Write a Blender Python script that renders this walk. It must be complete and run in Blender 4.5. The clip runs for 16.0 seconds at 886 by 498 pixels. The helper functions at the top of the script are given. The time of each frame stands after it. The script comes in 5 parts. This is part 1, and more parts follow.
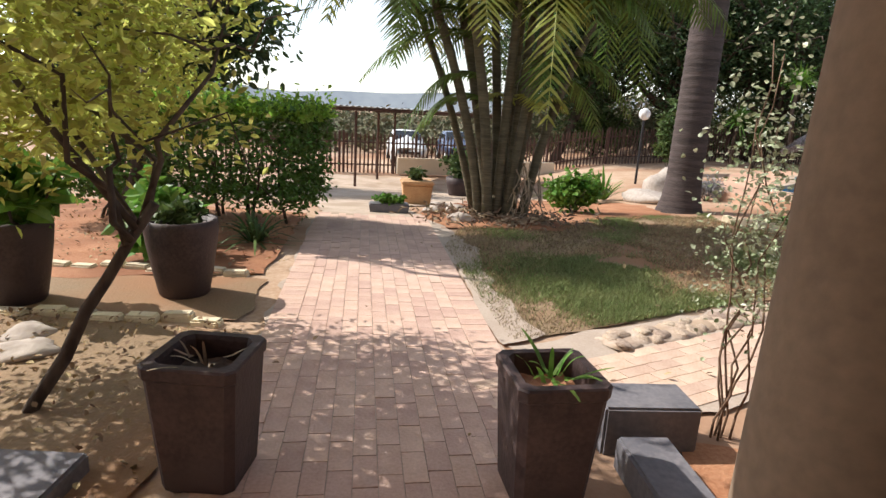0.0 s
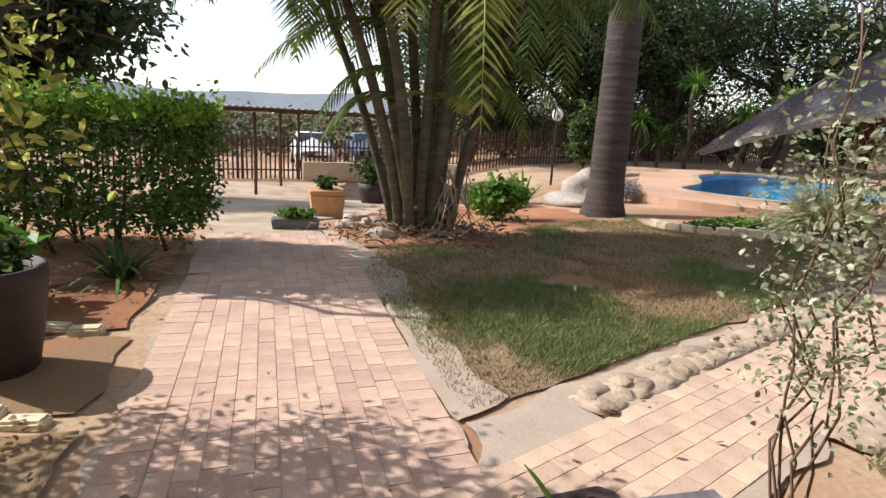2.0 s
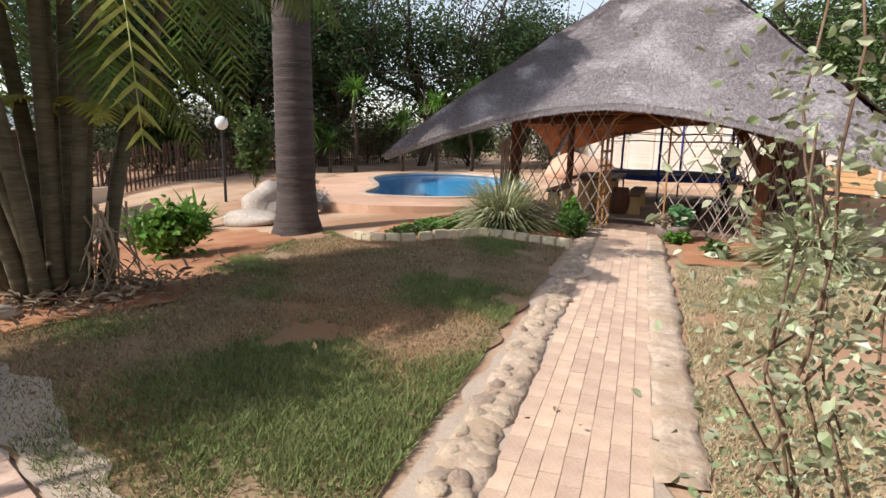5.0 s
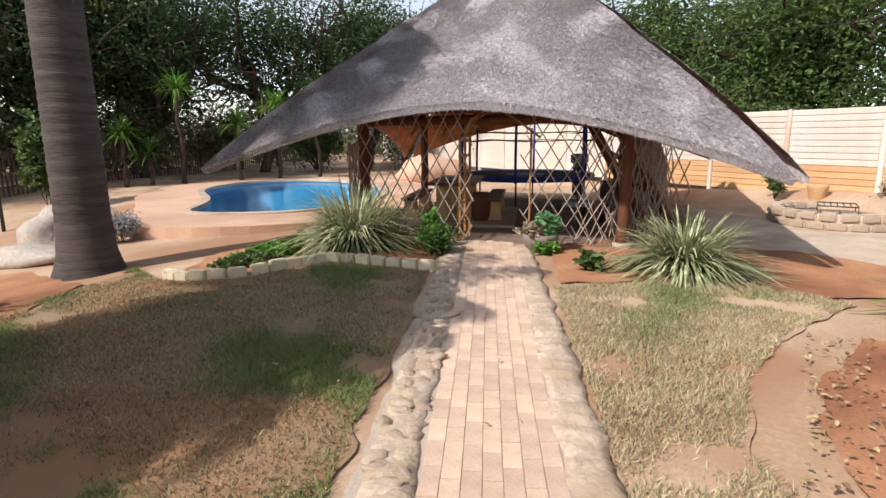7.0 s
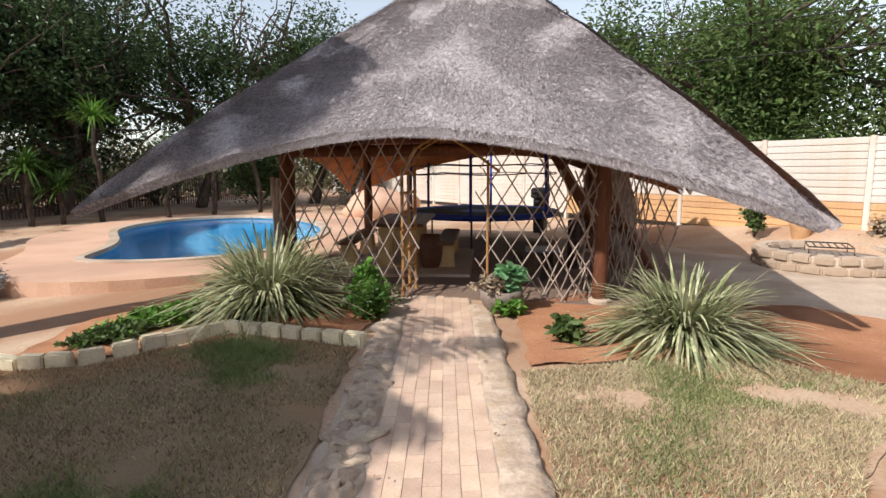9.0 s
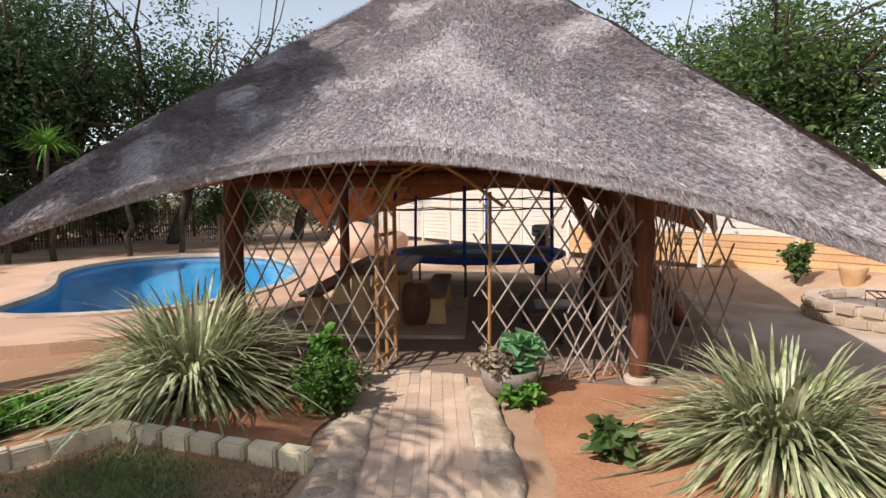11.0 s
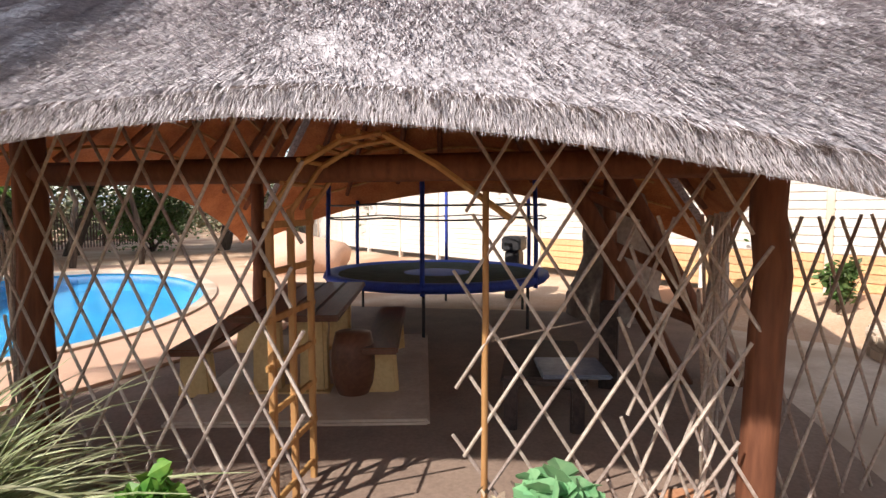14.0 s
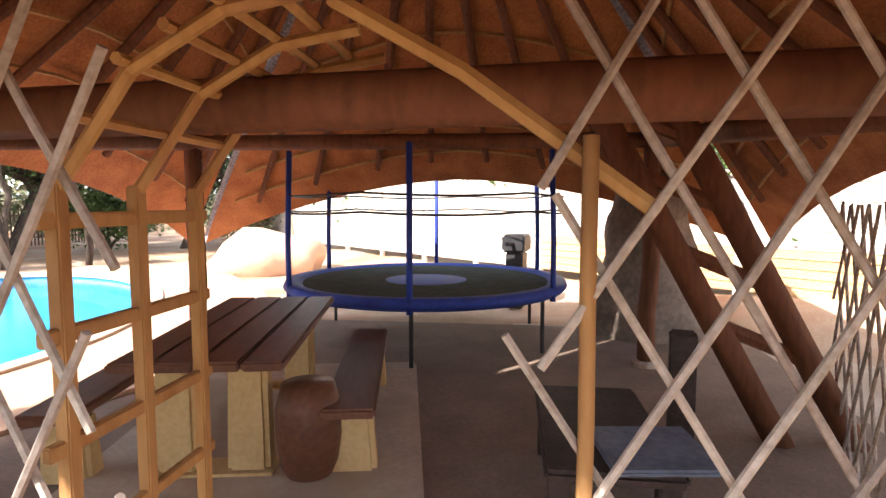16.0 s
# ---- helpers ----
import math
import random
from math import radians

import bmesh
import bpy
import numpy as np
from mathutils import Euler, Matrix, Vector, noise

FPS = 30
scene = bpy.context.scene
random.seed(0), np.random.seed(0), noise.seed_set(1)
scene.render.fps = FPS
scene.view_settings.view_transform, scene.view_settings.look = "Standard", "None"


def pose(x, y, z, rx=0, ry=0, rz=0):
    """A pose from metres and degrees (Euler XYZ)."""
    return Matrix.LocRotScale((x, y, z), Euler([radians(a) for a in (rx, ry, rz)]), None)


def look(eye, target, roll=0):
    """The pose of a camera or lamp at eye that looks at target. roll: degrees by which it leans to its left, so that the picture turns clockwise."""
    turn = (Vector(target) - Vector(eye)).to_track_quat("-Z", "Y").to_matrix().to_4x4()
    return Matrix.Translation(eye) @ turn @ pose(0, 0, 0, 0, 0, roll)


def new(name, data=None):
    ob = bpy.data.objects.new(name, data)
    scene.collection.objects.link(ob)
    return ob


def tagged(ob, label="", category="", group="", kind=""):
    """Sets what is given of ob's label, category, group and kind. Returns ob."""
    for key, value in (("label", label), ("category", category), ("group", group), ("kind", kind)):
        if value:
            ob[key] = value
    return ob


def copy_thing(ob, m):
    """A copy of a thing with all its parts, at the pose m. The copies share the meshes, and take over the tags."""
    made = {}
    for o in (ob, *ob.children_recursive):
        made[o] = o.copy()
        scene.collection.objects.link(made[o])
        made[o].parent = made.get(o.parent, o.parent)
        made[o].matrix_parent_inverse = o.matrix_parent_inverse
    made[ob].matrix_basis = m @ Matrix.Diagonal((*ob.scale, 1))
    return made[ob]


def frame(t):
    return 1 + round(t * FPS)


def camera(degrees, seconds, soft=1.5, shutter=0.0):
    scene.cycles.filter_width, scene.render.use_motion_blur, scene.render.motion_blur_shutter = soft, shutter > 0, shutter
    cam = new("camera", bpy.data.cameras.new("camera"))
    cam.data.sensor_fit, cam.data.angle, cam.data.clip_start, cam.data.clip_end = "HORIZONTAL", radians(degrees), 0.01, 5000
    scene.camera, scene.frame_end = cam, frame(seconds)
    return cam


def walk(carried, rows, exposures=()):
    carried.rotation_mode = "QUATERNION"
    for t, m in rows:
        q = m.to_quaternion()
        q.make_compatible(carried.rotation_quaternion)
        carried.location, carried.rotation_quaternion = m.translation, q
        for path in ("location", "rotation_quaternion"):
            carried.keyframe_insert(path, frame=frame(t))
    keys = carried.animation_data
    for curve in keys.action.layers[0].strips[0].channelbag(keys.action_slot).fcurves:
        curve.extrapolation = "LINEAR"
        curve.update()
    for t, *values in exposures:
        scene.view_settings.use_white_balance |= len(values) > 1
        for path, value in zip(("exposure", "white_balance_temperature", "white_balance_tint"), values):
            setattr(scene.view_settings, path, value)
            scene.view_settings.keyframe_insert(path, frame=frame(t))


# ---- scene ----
cam = camera(76.7, 16.0)
METRES, EYE, TILT, LEAN, TURN = 11.0, 1.5, -13.8, -3.2, 0.0
ROWS = [
    (0.0, 0.0, 0.0, 0.0, 0.0, 0.0, 0.0),
    (0.5, -0.0028, 0.0203, 0.0053, -0.56, -0.04, 0.02),
    (1.0, -0.0066, 0.0413, 0.0109, -2.39, -0.01, 0.44),
    (1.5, -0.0084, 0.0648, 0.0153, -5.66, -0.01, 1.31),
    (2.0, -0.0075, 0.0878, 0.021, -9.07, -0.08, 2.23),
    (2.5, -0.0089, 0.1068, 0.0253, -12.71, -0.16, 3.24),
    (3.0, -0.0098, 0.1259, 0.0292, -17.86, -0.41, 4.58),
    (3.5, -0.0089, 0.1436, 0.0346, -23.37, -0.79, 6.06),
    (4.0, -0.0075, 0.1614, 0.0405, -28.58, -1.33, 7.35),
    (4.5, -0.0039, 0.1802, 0.0449, -35.35, -2.21, 8.96),
    (5.0, 0.0072, 0.1957, 0.049, -41.58, -3.22, 10.56),
    (7.5, 0.1349, 0.283, 0.0724, -58.44, -6.39, 13.95),
    (8.0, 0.166, 0.2968, 0.0729, -59.91, -5.85, 14.08),
    (8.5, 0.2074, 0.3121, 0.0753, -60.69, -5.16, 14.11),
    (9.0, 0.2421, 0.3276, 0.0781, -60.89, -4.35, 14.06),
    (11.5, 0.4085, 0.4151, 0.0905, -62.59, -0.51, 13.85),
    (12.0, 0.4384, 0.4324, 0.093, -64.04, -0.55, 13.92),
    (12.5, 0.4768, 0.4497, 0.0954, -65.19, -0.85, 14.05),
    (13.0, 0.5078, 0.4677, 0.0977, -65.81, -1.18, 14.07),
    (13.5, 0.5417, 0.4863, 0.1, -66.87, -1.66, 14.05),
    (14.0, 0.5723, 0.4993, 0.1032, -67.35, -1.92, 14.08),
    (14.5, 0.6059, 0.519, 0.1053, -68.25, -2.2, 14.02),
    (15.0, 0.6367, 0.5355, 0.1053, -69.09, -2.46, 13.95),
    (15.5, 0.6736, 0.5499, 0.106, -69.18, -2.7, 14.06),
    (16.0, 0.7038, 0.5636, 0.1069, -69.19, -2.77, 14.03),
]
walk(cam, [(t, pose(0, 0, EYE, TILT, LEAN, TURN) @ pose(METRES * x, METRES * y, METRES * z, 90 + pitch, roll, yaw)) for t, x, y, z, yaw, pitch, roll in ROWS],
     exposures=[(0.0, 0.4), (1.5, 0.3), (2.5, 0.15), (3.5, -0.05), (4.2, -0.05), (5.0, 0.2), (12.0, 0.15), (12.5, 0.35), (13.0, 0.6), (13.5, 0.65), (14.5, 1.0), (15.2, 1.5), (16.0, 1.85)])

# ---- light: a clear morning sky and one sun, low from the left ----
SUN_TO = Vector((-0.68, 0.28, 0.68)).normalized()
world = bpy.data.worlds.new("sky")
scene.world = world
world.use_nodes = True
wn = world.node_tree
sky = wn.nodes.new("ShaderNodeTexSky")
sky.sky_type, sky.sun_disc = "NISHITA", False
sky.sun_elevation = math.asin(SUN_TO.z)
sky.sun_rotation = math.atan2(SUN_TO.x, SUN_TO.y)
sky.air_density, sky.dust_density = 1.0, 0.6
wn.nodes["Background"].inputs["Strength"].default_value = 0.14
haze = wn.nodes.new("ShaderNodeHueSaturation")
haze.inputs["Saturation"].default_value, haze.inputs["Value"].default_value = 0.5, 1.25
wn.links.new(sky.outputs[0], haze.inputs["Color"])
wn.links.new(haze.outputs[0], wn.nodes["Background"].inputs["Color"])
sun_data = bpy.data.lights.new("sun", "SUN")
sun_data.energy, sun_data.angle, sun_data.color = 4.6, radians(0.53), (1.0, 0.95, 0.885)
sun = new("sun", sun_data)
sun.matrix_world = look(SUN_TO * 50, (0, 0, 0))


# ---- materials ----
def mat(name, a, b, scale=4.0, rough=0.8, bump=0.2, fine=40.0, stretch=(1, 1, 1), metal=0.0, vary=0.0, island=0.0, c=None, transl=0.0, spec=0.3, lo=0.38, hi=0.62):
    """Two-scale noise colour from a to b (c: broad stains), bump from the fine noise, optional variation by piece."""
    m = bpy.data.materials.new(name)
    m.use_nodes = True
    nt = m.node_tree
    n, l = nt.nodes, nt.links
    p = n["Principled BSDF"]
    p.inputs["Roughness"].default_value, p.inputs["Metallic"].default_value = rough, metal
    p.inputs["Specular IOR Level"].default_value = spec
    tc = n.new("ShaderNodeTexCoord")
    mp = n.new("ShaderNodeMapping")
    mp.inputs["Scale"].default_value = stretch
    l.new(tc.outputs["Object"], mp.inputs["Vector"])
    big, small = n.new("ShaderNodeTexNoise"), n.new("ShaderNodeTexNoise")
    for t, s in ((big, scale), (small, fine)):
        t.inputs["Scale"].default_value, t.inputs["Detail"].default_value = s, 6
        l.new(mp.outputs[0], t.inputs["Vector"])
    ramp = n.new("ShaderNodeMapRange")
    ramp.inputs["From Min"].default_value, ramp.inputs["From Max"].default_value = lo, hi
    add = n.new("ShaderNodeMath")
    add.operation = "MULTIPLY_ADD"
    add.inputs[1].default_value = 0.45
    l.new(small.outputs[0], add.inputs[0])
    half = n.new("ShaderNodeMath")
    half.operation = "MULTIPLY"
    half.inputs[1].default_value = 0.55
    l.new(big.outputs[0], half.inputs[0])
    l.new(half.outputs[0], add.inputs[2])
    l.new(add.outputs[0], ramp.inputs["Value"])
    mix = n.new("ShaderNodeMix")
    mix.data_type = "RGBA"
    mix.inputs[6].default_value, mix.inputs[7].default_value = (*a, 1), (*b, 1)
    l.new(ramp.outputs[0], mix.inputs[0])
    out = mix.outputs[2]
    if c:
        third, r3, m3 = n.new("ShaderNodeTexNoise"), n.new("ShaderNodeMapRange"), n.new("ShaderNodeMix")
        third.inputs["Scale"].default_value, third.inputs["Detail"].default_value = scale * 0.35, 5
        l.new(tc.outputs["Object"], third.inputs["Vector"])
        r3.inputs["From Min"].default_value, r3.inputs["From Max"].default_value = 0.45, 0.6
        l.new(third.outputs[0], r3.inputs["Value"])
        m3.data_type = "RGBA"
        l.new(r3.outputs[0], m3.inputs[0])
        l.new(out, m3.inputs[6])
        m3.inputs[7].default_value = (*c, 1)
        out = m3.outputs[2]
    if vary or island:
        hsv = n.new("ShaderNodeHueSaturation")
        src = n.new("ShaderNodeNewGeometry").outputs["Random Per Island"] if island else n.new("ShaderNodeObjectInfo").outputs["Random"]
        k = island or vary
        v = n.new("ShaderNodeMapRange")
        v.inputs["To Min"].default_value, v.inputs["To Max"].default_value = 1 - k, 1 + k
        l.new(src, v.inputs["Value"])
        l.new(v.outputs[0], hsv.inputs["Value"])
        h = n.new("ShaderNodeMapRange")
        h.inputs["To Min"].default_value, h.inputs["To Max"].default_value = 0.5 - 0.05 * k, 0.5 + 0.05 * k
        l.new(src, h.inputs["Value"])
        l.new(h.outputs[0], hsv.inputs["Hue"])
        l.new(out, hsv.inputs["Color"])
        out = hsv.outputs[0]
    l.new(out, p.inputs["Base Color"])
    if bump:
        bp = n.new("ShaderNodeBump")
        bp.inputs["Strength"].default_value, bp.inputs["Distance"].default_value = bump, 0.02
        l.new(add.outputs[0], bp.inputs["Height"])
        l.new(bp.outputs[0], p.inputs["Normal"])
    if transl:
        tr, ms = n.new("ShaderNodeBsdfTranslucent"), n.new("ShaderNodeMixShader")
        l.new(out, tr.inputs["Color"])
        ms.inputs[0].default_value = transl
        l.new(p.outputs[0], ms.inputs[1])
        l.new(tr.outputs[0], ms.inputs[2])
        l.new(ms.outputs[0], n["Material Output"].inputs["Surface"])
    return m


M_EARTH = mat("dusty_earth", (0.42, 0.27, 0.17), (0.55, 0.40, 0.29), 1.2, 0.95, 0.5, 30, c=(0.36, 0.20, 0.12))
M_SOIL = mat("red_soil", (0.35, 0.15, 0.075), (0.48, 0.245, 0.135), 2.0, 0.95, 0.8, 45, c=(0.24, 0.10, 0.05))
M_LAWN = mat("dry_lawn_soil", (0.33, 0.225, 0.14), (0.24, 0.17, 0.10), 1.5, 0.95, 0.9, 60, c=(0.32, 0.17, 0.09))
M_SAND = mat("pale_sand", (0.50, 0.405, 0.33), (0.42, 0.33, 0.26), 3, 0.95, 0.4, 60)
M_PAVER = mat("clay_paver", (0.52, 0.345, 0.27), (0.65, 0.455, 0.365), 5, 0.85, 0.25, 60, vary=0.11)
M_PAVER_J = mat("clay_paver_far", (0.52, 0.345, 0.27), (0.65, 0.455, 0.365), 5, 0.85, 0.25, 60, island=0.11)
M_BUFF = mat("buff_paver", (0.55, 0.38, 0.28), (0.67, 0.49, 0.375), 5, 0.85, 0.25, 60, vary=0.12)
M_BUFF_J = mat("buff_paver_far", (0.55, 0.38, 0.28), (0.67, 0.49, 0.375), 5, 0.85, 0.25, 60, island=0.12)
M_CEMENT = mat("cement", (0.46, 0.36, 0.28), (0.58, 0.46, 0.36), 3, 0.9, 0.6, 25, c=(0.40, 0.30, 0.22))
M_ROUGH = mat("rough_cement", (0.42, 0.31, 0.235), (0.58, 0.46, 0.36), 9, 0.95, 1.0, 30, c=(0.42, 0.31, 0.22))
M_STONE = mat("tan_stone", (0.42, 0.31, 0.23), (0.60, 0.47, 0.36), 3, 0.9, 0.8, 18, vary=0.2)
M_KERB = mat("kerb_brick", (0.60, 0.50, 0.35), (0.74, 0.64, 0.46), 6, 0.9, 0.5, 40, vary=0.14)
M_DECK = mat("pink_pool_deck", (0.56, 0.34, 0.23), (0.66, 0.43, 0.31), 1.0, 0.85, 0.3, 30, c=(0.50, 0.31, 0.22))
# floor brown lowered to include the shade under the thatch
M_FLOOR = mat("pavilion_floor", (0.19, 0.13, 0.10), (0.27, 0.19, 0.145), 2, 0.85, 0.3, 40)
M_THATCH = mat("grey_thatch", (0.15, 0.128, 0.13), (0.50, 0.452, 0.462), 26, 0.95, 1.0, 70, lo=0.36, hi=0.62)
M_REED = mat("thatch_reed", (0.35, 0.31, 0.322), (0.59, 0.535, 0.548), 22, 0.9, 0.0, 30, island=0.5)
M_UNDER = mat("thatch_underside", (0.27, 0.09, 0.032), (0.46, 0.18, 0.065), 3, 0.9, 0.9, 40)
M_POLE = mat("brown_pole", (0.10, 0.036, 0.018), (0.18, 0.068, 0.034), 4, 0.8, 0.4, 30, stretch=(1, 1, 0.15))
M_LATH = mat("weathered_lath", (0.25, 0.19, 0.155), (0.43, 0.35, 0.305), 6, 0.85, 0.4, 50, vary=0.25)
M_ARBOR = mat("honey_wood", (0.30, 0.145, 0.05), (0.43, 0.235, 0.09), 5, 0.7, 0.3, 30, stretch=(1, 1, 0.2), vary=0.1)
M_TABLE = mat("dark_varnish", (0.10, 0.04, 0.025), (0.17, 0.07, 0.04), 4, 0.45, 0.2, 30, stretch=(0.2, 1, 1))
M_PLINTH = mat("ochre_concrete", (0.52, 0.34, 0.15), (0.64, 0.45, 0.22), 3, 0.85, 0.4, 30)
M_BLUE = mat("blue_foam", (0.02, 0.035, 0.22), (0.03, 0.06, 0.32), 6, 0.6, 0.1, 30)
M_BLACK = mat("black_steel", (0.015, 0.015, 0.018), (0.04, 0.035, 0.035), 6, 0.5, 0.1, 30)
M_MAT = mat("black_net_mat", (0.05, 0.055, 0.045), (0.08, 0.085, 0.07), 8, 1.0, 0.1, 60, spec=0.05)
M_POT = mat("dark_pot", (0.035, 0.022, 0.022), (0.075, 0.048, 0.045), 6, 0.55, 0.35, 50, c=(0.06, 0.04, 0.038))
M_TERRA = mat("terracotta", (0.50, 0.28, 0.14), (0.62, 0.38, 0.20), 5, 0.85, 0.3, 40)
M_CLAY = mat("grey_clay_pot", (0.20, 0.16, 0.14), (0.30, 0.24, 0.2), 5, 0.85, 0.3, 40)
M_WALLW = mat("white_precast", (0.58, 0.52, 0.46), (0.70, 0.645, 0.59), 1.5, 0.9, 0.4, 25, c=(0.58, 0.44, 0.33), vary=0.05)
M_STAINW = mat("soil_stained_precast", (0.55, 0.30, 0.14), (0.68, 0.44, 0.24), 1.5, 0.9, 0.4, 25, c=(0.60, 0.36, 0.18), vary=0.08)
M_HOUSE = mat("cream_plaster", (0.62, 0.52, 0.40), (0.70, 0.60, 0.47), 1.5, 0.9, 0.3, 30)
M_PILLAR = mat("tan_plaster", (0.19, 0.135, 0.095), (0.26, 0.185, 0.13), 2, 0.75, 0.2, 30)
M_SLATE = mat("grey_step", (0.14, 0.135, 0.15), (0.22, 0.205, 0.215), 4, 0.7, 0.3, 40)
M_FENCE = mat("rusty_palisade", (0.07, 0.04, 0.032), (0.12, 0.065, 0.05), 6, 0.75, 0.2, 40)
M_ROCK = mat("grey_rock", (0.36, 0.30, 0.26), (0.52, 0.45, 0.39), 2.5, 0.95, 1.0, 14)
M_CRAG = mat("brown_crag", (0.17, 0.125, 0.10), (0.30, 0.235, 0.19), 3, 0.95, 1.0, 16)
M_TWIG = mat("brown_twig", (0.14, 0.085, 0.055), (0.24, 0.16, 0.11), 8, 0.9, 0.4, 40)
M_BARK = mat("brown_bark", (0.045, 0.03, 0.023), (0.11, 0.08, 0.06), 6, 0.95, 1.0, 25, stretch=(1, 1, 0.25))
M_PALMBARK = mat("ringed_palm_bark", (0.05, 0.04, 0.037), (0.11, 0.085, 0.08), 3, 0.95, 0.9, 20, stretch=(0.3, 0.3, 4))
M_CANE = mat("green_brown_cane", (0.075, 0.066, 0.04), (0.17, 0.14, 0.09), 3, 0.75, 0.4, 18, stretch=(0.4, 0.4, 3))
M_FROND = mat("palm_frond", (0.08, 0.14, 0.03), (0.17, 0.24, 0.055), 2, 0.5, 0.0, 20, island=0.35, transl=0.4)
M_FRONDY = mat("yellow_frond", (0.30, 0.30, 0.05), (0.38, 0.40, 0.09), 2, 0.5, 0.0, 20, island=0.3, transl=0.4)
M_DEAD = mat("dead_frond", (0.22, 0.16, 0.11), (0.36, 0.28, 0.2), 4, 0.9, 0.0, 20, island=0.3)
M_LEAFY = mat("olive_yellow_leaf", (0.40, 0.44, 0.10), (0.64, 0.62, 0.18), 1.5, 0.5, 0.0, 12, island=0.45, transl=0.6)
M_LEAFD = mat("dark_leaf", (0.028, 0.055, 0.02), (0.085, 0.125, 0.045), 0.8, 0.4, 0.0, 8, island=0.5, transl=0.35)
M_LEAFM = mat("mid_leaf", (0.055, 0.095, 0.025), (0.13, 0.18, 0.055), 0.8, 0.5, 0.0, 8, island=0.4, transl=0.3)
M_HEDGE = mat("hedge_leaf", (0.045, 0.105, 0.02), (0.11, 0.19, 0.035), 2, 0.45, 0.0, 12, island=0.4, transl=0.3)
# brighter copy of the hedge green, standing for sun on the top
M_HEDGETOP = mat("sunlit_hedge_leaf", (0.16, 0.30, 0.03), (0.26, 0.40, 0.06), 2, 0.45, 0.0, 12, island=0.3, transl=0.45)
M_ROSE = mat("silver_green_leaf", (0.17, 0.23, 0.09), (0.55, 0.56, 0.40), 3, 0.35, 0.0, 20, island=0.45, transl=0.25, spec=0.6)
M_BLADE = mat("striped_blade_leaf", (0.17, 0.21, 0.08), (0.58, 0.56, 0.36), 3, 0.45, 0.0, 15, island=0.5, transl=0.25, spec=0.5)
M_GRASSG = mat("green_grass", (0.17, 0.215, 0.075), (0.27, 0.29, 0.12), 2, 0.8, 0.0, 20, island=0.4, transl=0.2)
M_GRASSD = mat("dry_grass", (0.40, 0.33, 0.20), (0.54, 0.46, 0.30), 2, 0.9, 0.0, 20, island=0.35, transl=0.2)
M_GRASSB = mat("brown_dry_grass", (0.22, 0.165, 0.09), (0.42, 0.33, 0.20), 2, 0.9, 0.0, 20, island=0.45, transl=0.2)
M_FRESH = mat("fresh_green_leaf", (0.08, 0.20, 0.03), (0.20, 0.34, 0.06), 3, 0.45, 0.0, 20, island=0.35, transl=0.35)
M_GERAN = mat("pale_round_leaf", (0.16, 0.36, 0.17), (0.28, 0.48, 0.24), 3, 0.45, 0.0, 20, island=0.25, transl=0.35)
M_LAV = mat("grey_lavender", (0.25, 0.25, 0.25), (0.38, 0.37, 0.38), 3, 0.8, 0.0, 20, island=0.3)
M_BUSH = mat("far_bushveld", (0.10, 0.125, 0.06), (0.25, 0.21, 0.14), 0.4, 0.9, 0.0, 3, island=0.4)
# bluish grey paints distance haze straight into the hill colour
M_HILL = mat("haze_tinted_hills", (0.30, 0.34, 0.38), (0.36, 0.40, 0.43), 0.01, 1.0, 0.0, 0.05)
M_CARW = mat("white_car_paint", (0.78, 0.79, 0.80), (0.82, 0.83, 0.84), 2, 0.25, 0.0, 10, spec=0.5)
M_CARD = mat("blue_car_paint", (0.05, 0.07, 0.13), (0.07, 0.09, 0.16), 2, 0.25, 0.0, 10, spec=0.5)
M_GLASS = mat("dark_car_glass", (0.02, 0.025, 0.03), (0.03, 0.035, 0.04), 2, 0.08, 0.0, 10, spec=0.6)
M_RUBBER = mat("tyre_rubber", (0.015, 0.015, 0.015), (0.03, 0.03, 0.03), 8, 0.85, 0.1, 40)
M_SHEETR = mat("carport_sheet", (0.50, 0.50, 0.49), (0.60, 0.60, 0.58), 2, 0.6, 0.1, 20)
M_POOL = mat("pool_plaster", (0.06, 0.27, 0.44), (0.10, 0.37, 0.54), 1.5, 0.7, 0.1, 20)
M_LEAFLIT = mat("dry_leaf", (0.24, 0.15, 0.08), (0.42, 0.31, 0.19), 6, 0.9, 0.0, 20, island=0.4)
M_LIGHTG = mat("white_globe", (0.8, 0.79, 0.76), (0.84, 0.83, 0.8), 3, 0.3, 0.0, 10)
M_DARKBOX = mat("dark_timber", (0.03, 0.02, 0.018), (0.07, 0.045, 0.04), 5, 0.6, 0.2, 30)
M_TARP = mat("grey_blue_sheet", (0.10, 0.12, 0.17), (0.20, 0.23, 0.30), 4, 0.35, 0.3, 20)

water = bpy.data.materials.new("pool_water")
water.use_nodes = True
wp = water.node_tree.nodes["Principled BSDF"]
wp.inputs["Base Color"].default_value = (0.22, 0.62, 0.9, 1)
wp.inputs["Roughness"].default_value, wp.inputs["Specular IOR Level"].default_value, wp.inputs["IOR"].default_value, wp.inputs["Transmission Weight"].default_value = 0.15, 0.2, 1.12, 1.0
wb, wnz = water.node_tree.nodes.new("ShaderNodeBump"), water.node_tree.nodes.new("ShaderNodeTexNoise")
wnz.inputs["Scale"].default_value = 3.0
wb.inputs["Strength"].default_value, wb.inputs["Distance"].default_value = 0.15, 0.05
water.node_tree.links.new(wnz.outputs[0], wb.inputs["Height"])
water.node_tree.links.new(wb.outputs[0], wp.inputs["Normal"])


# ---- building helpers ----
from mathutils import geometry

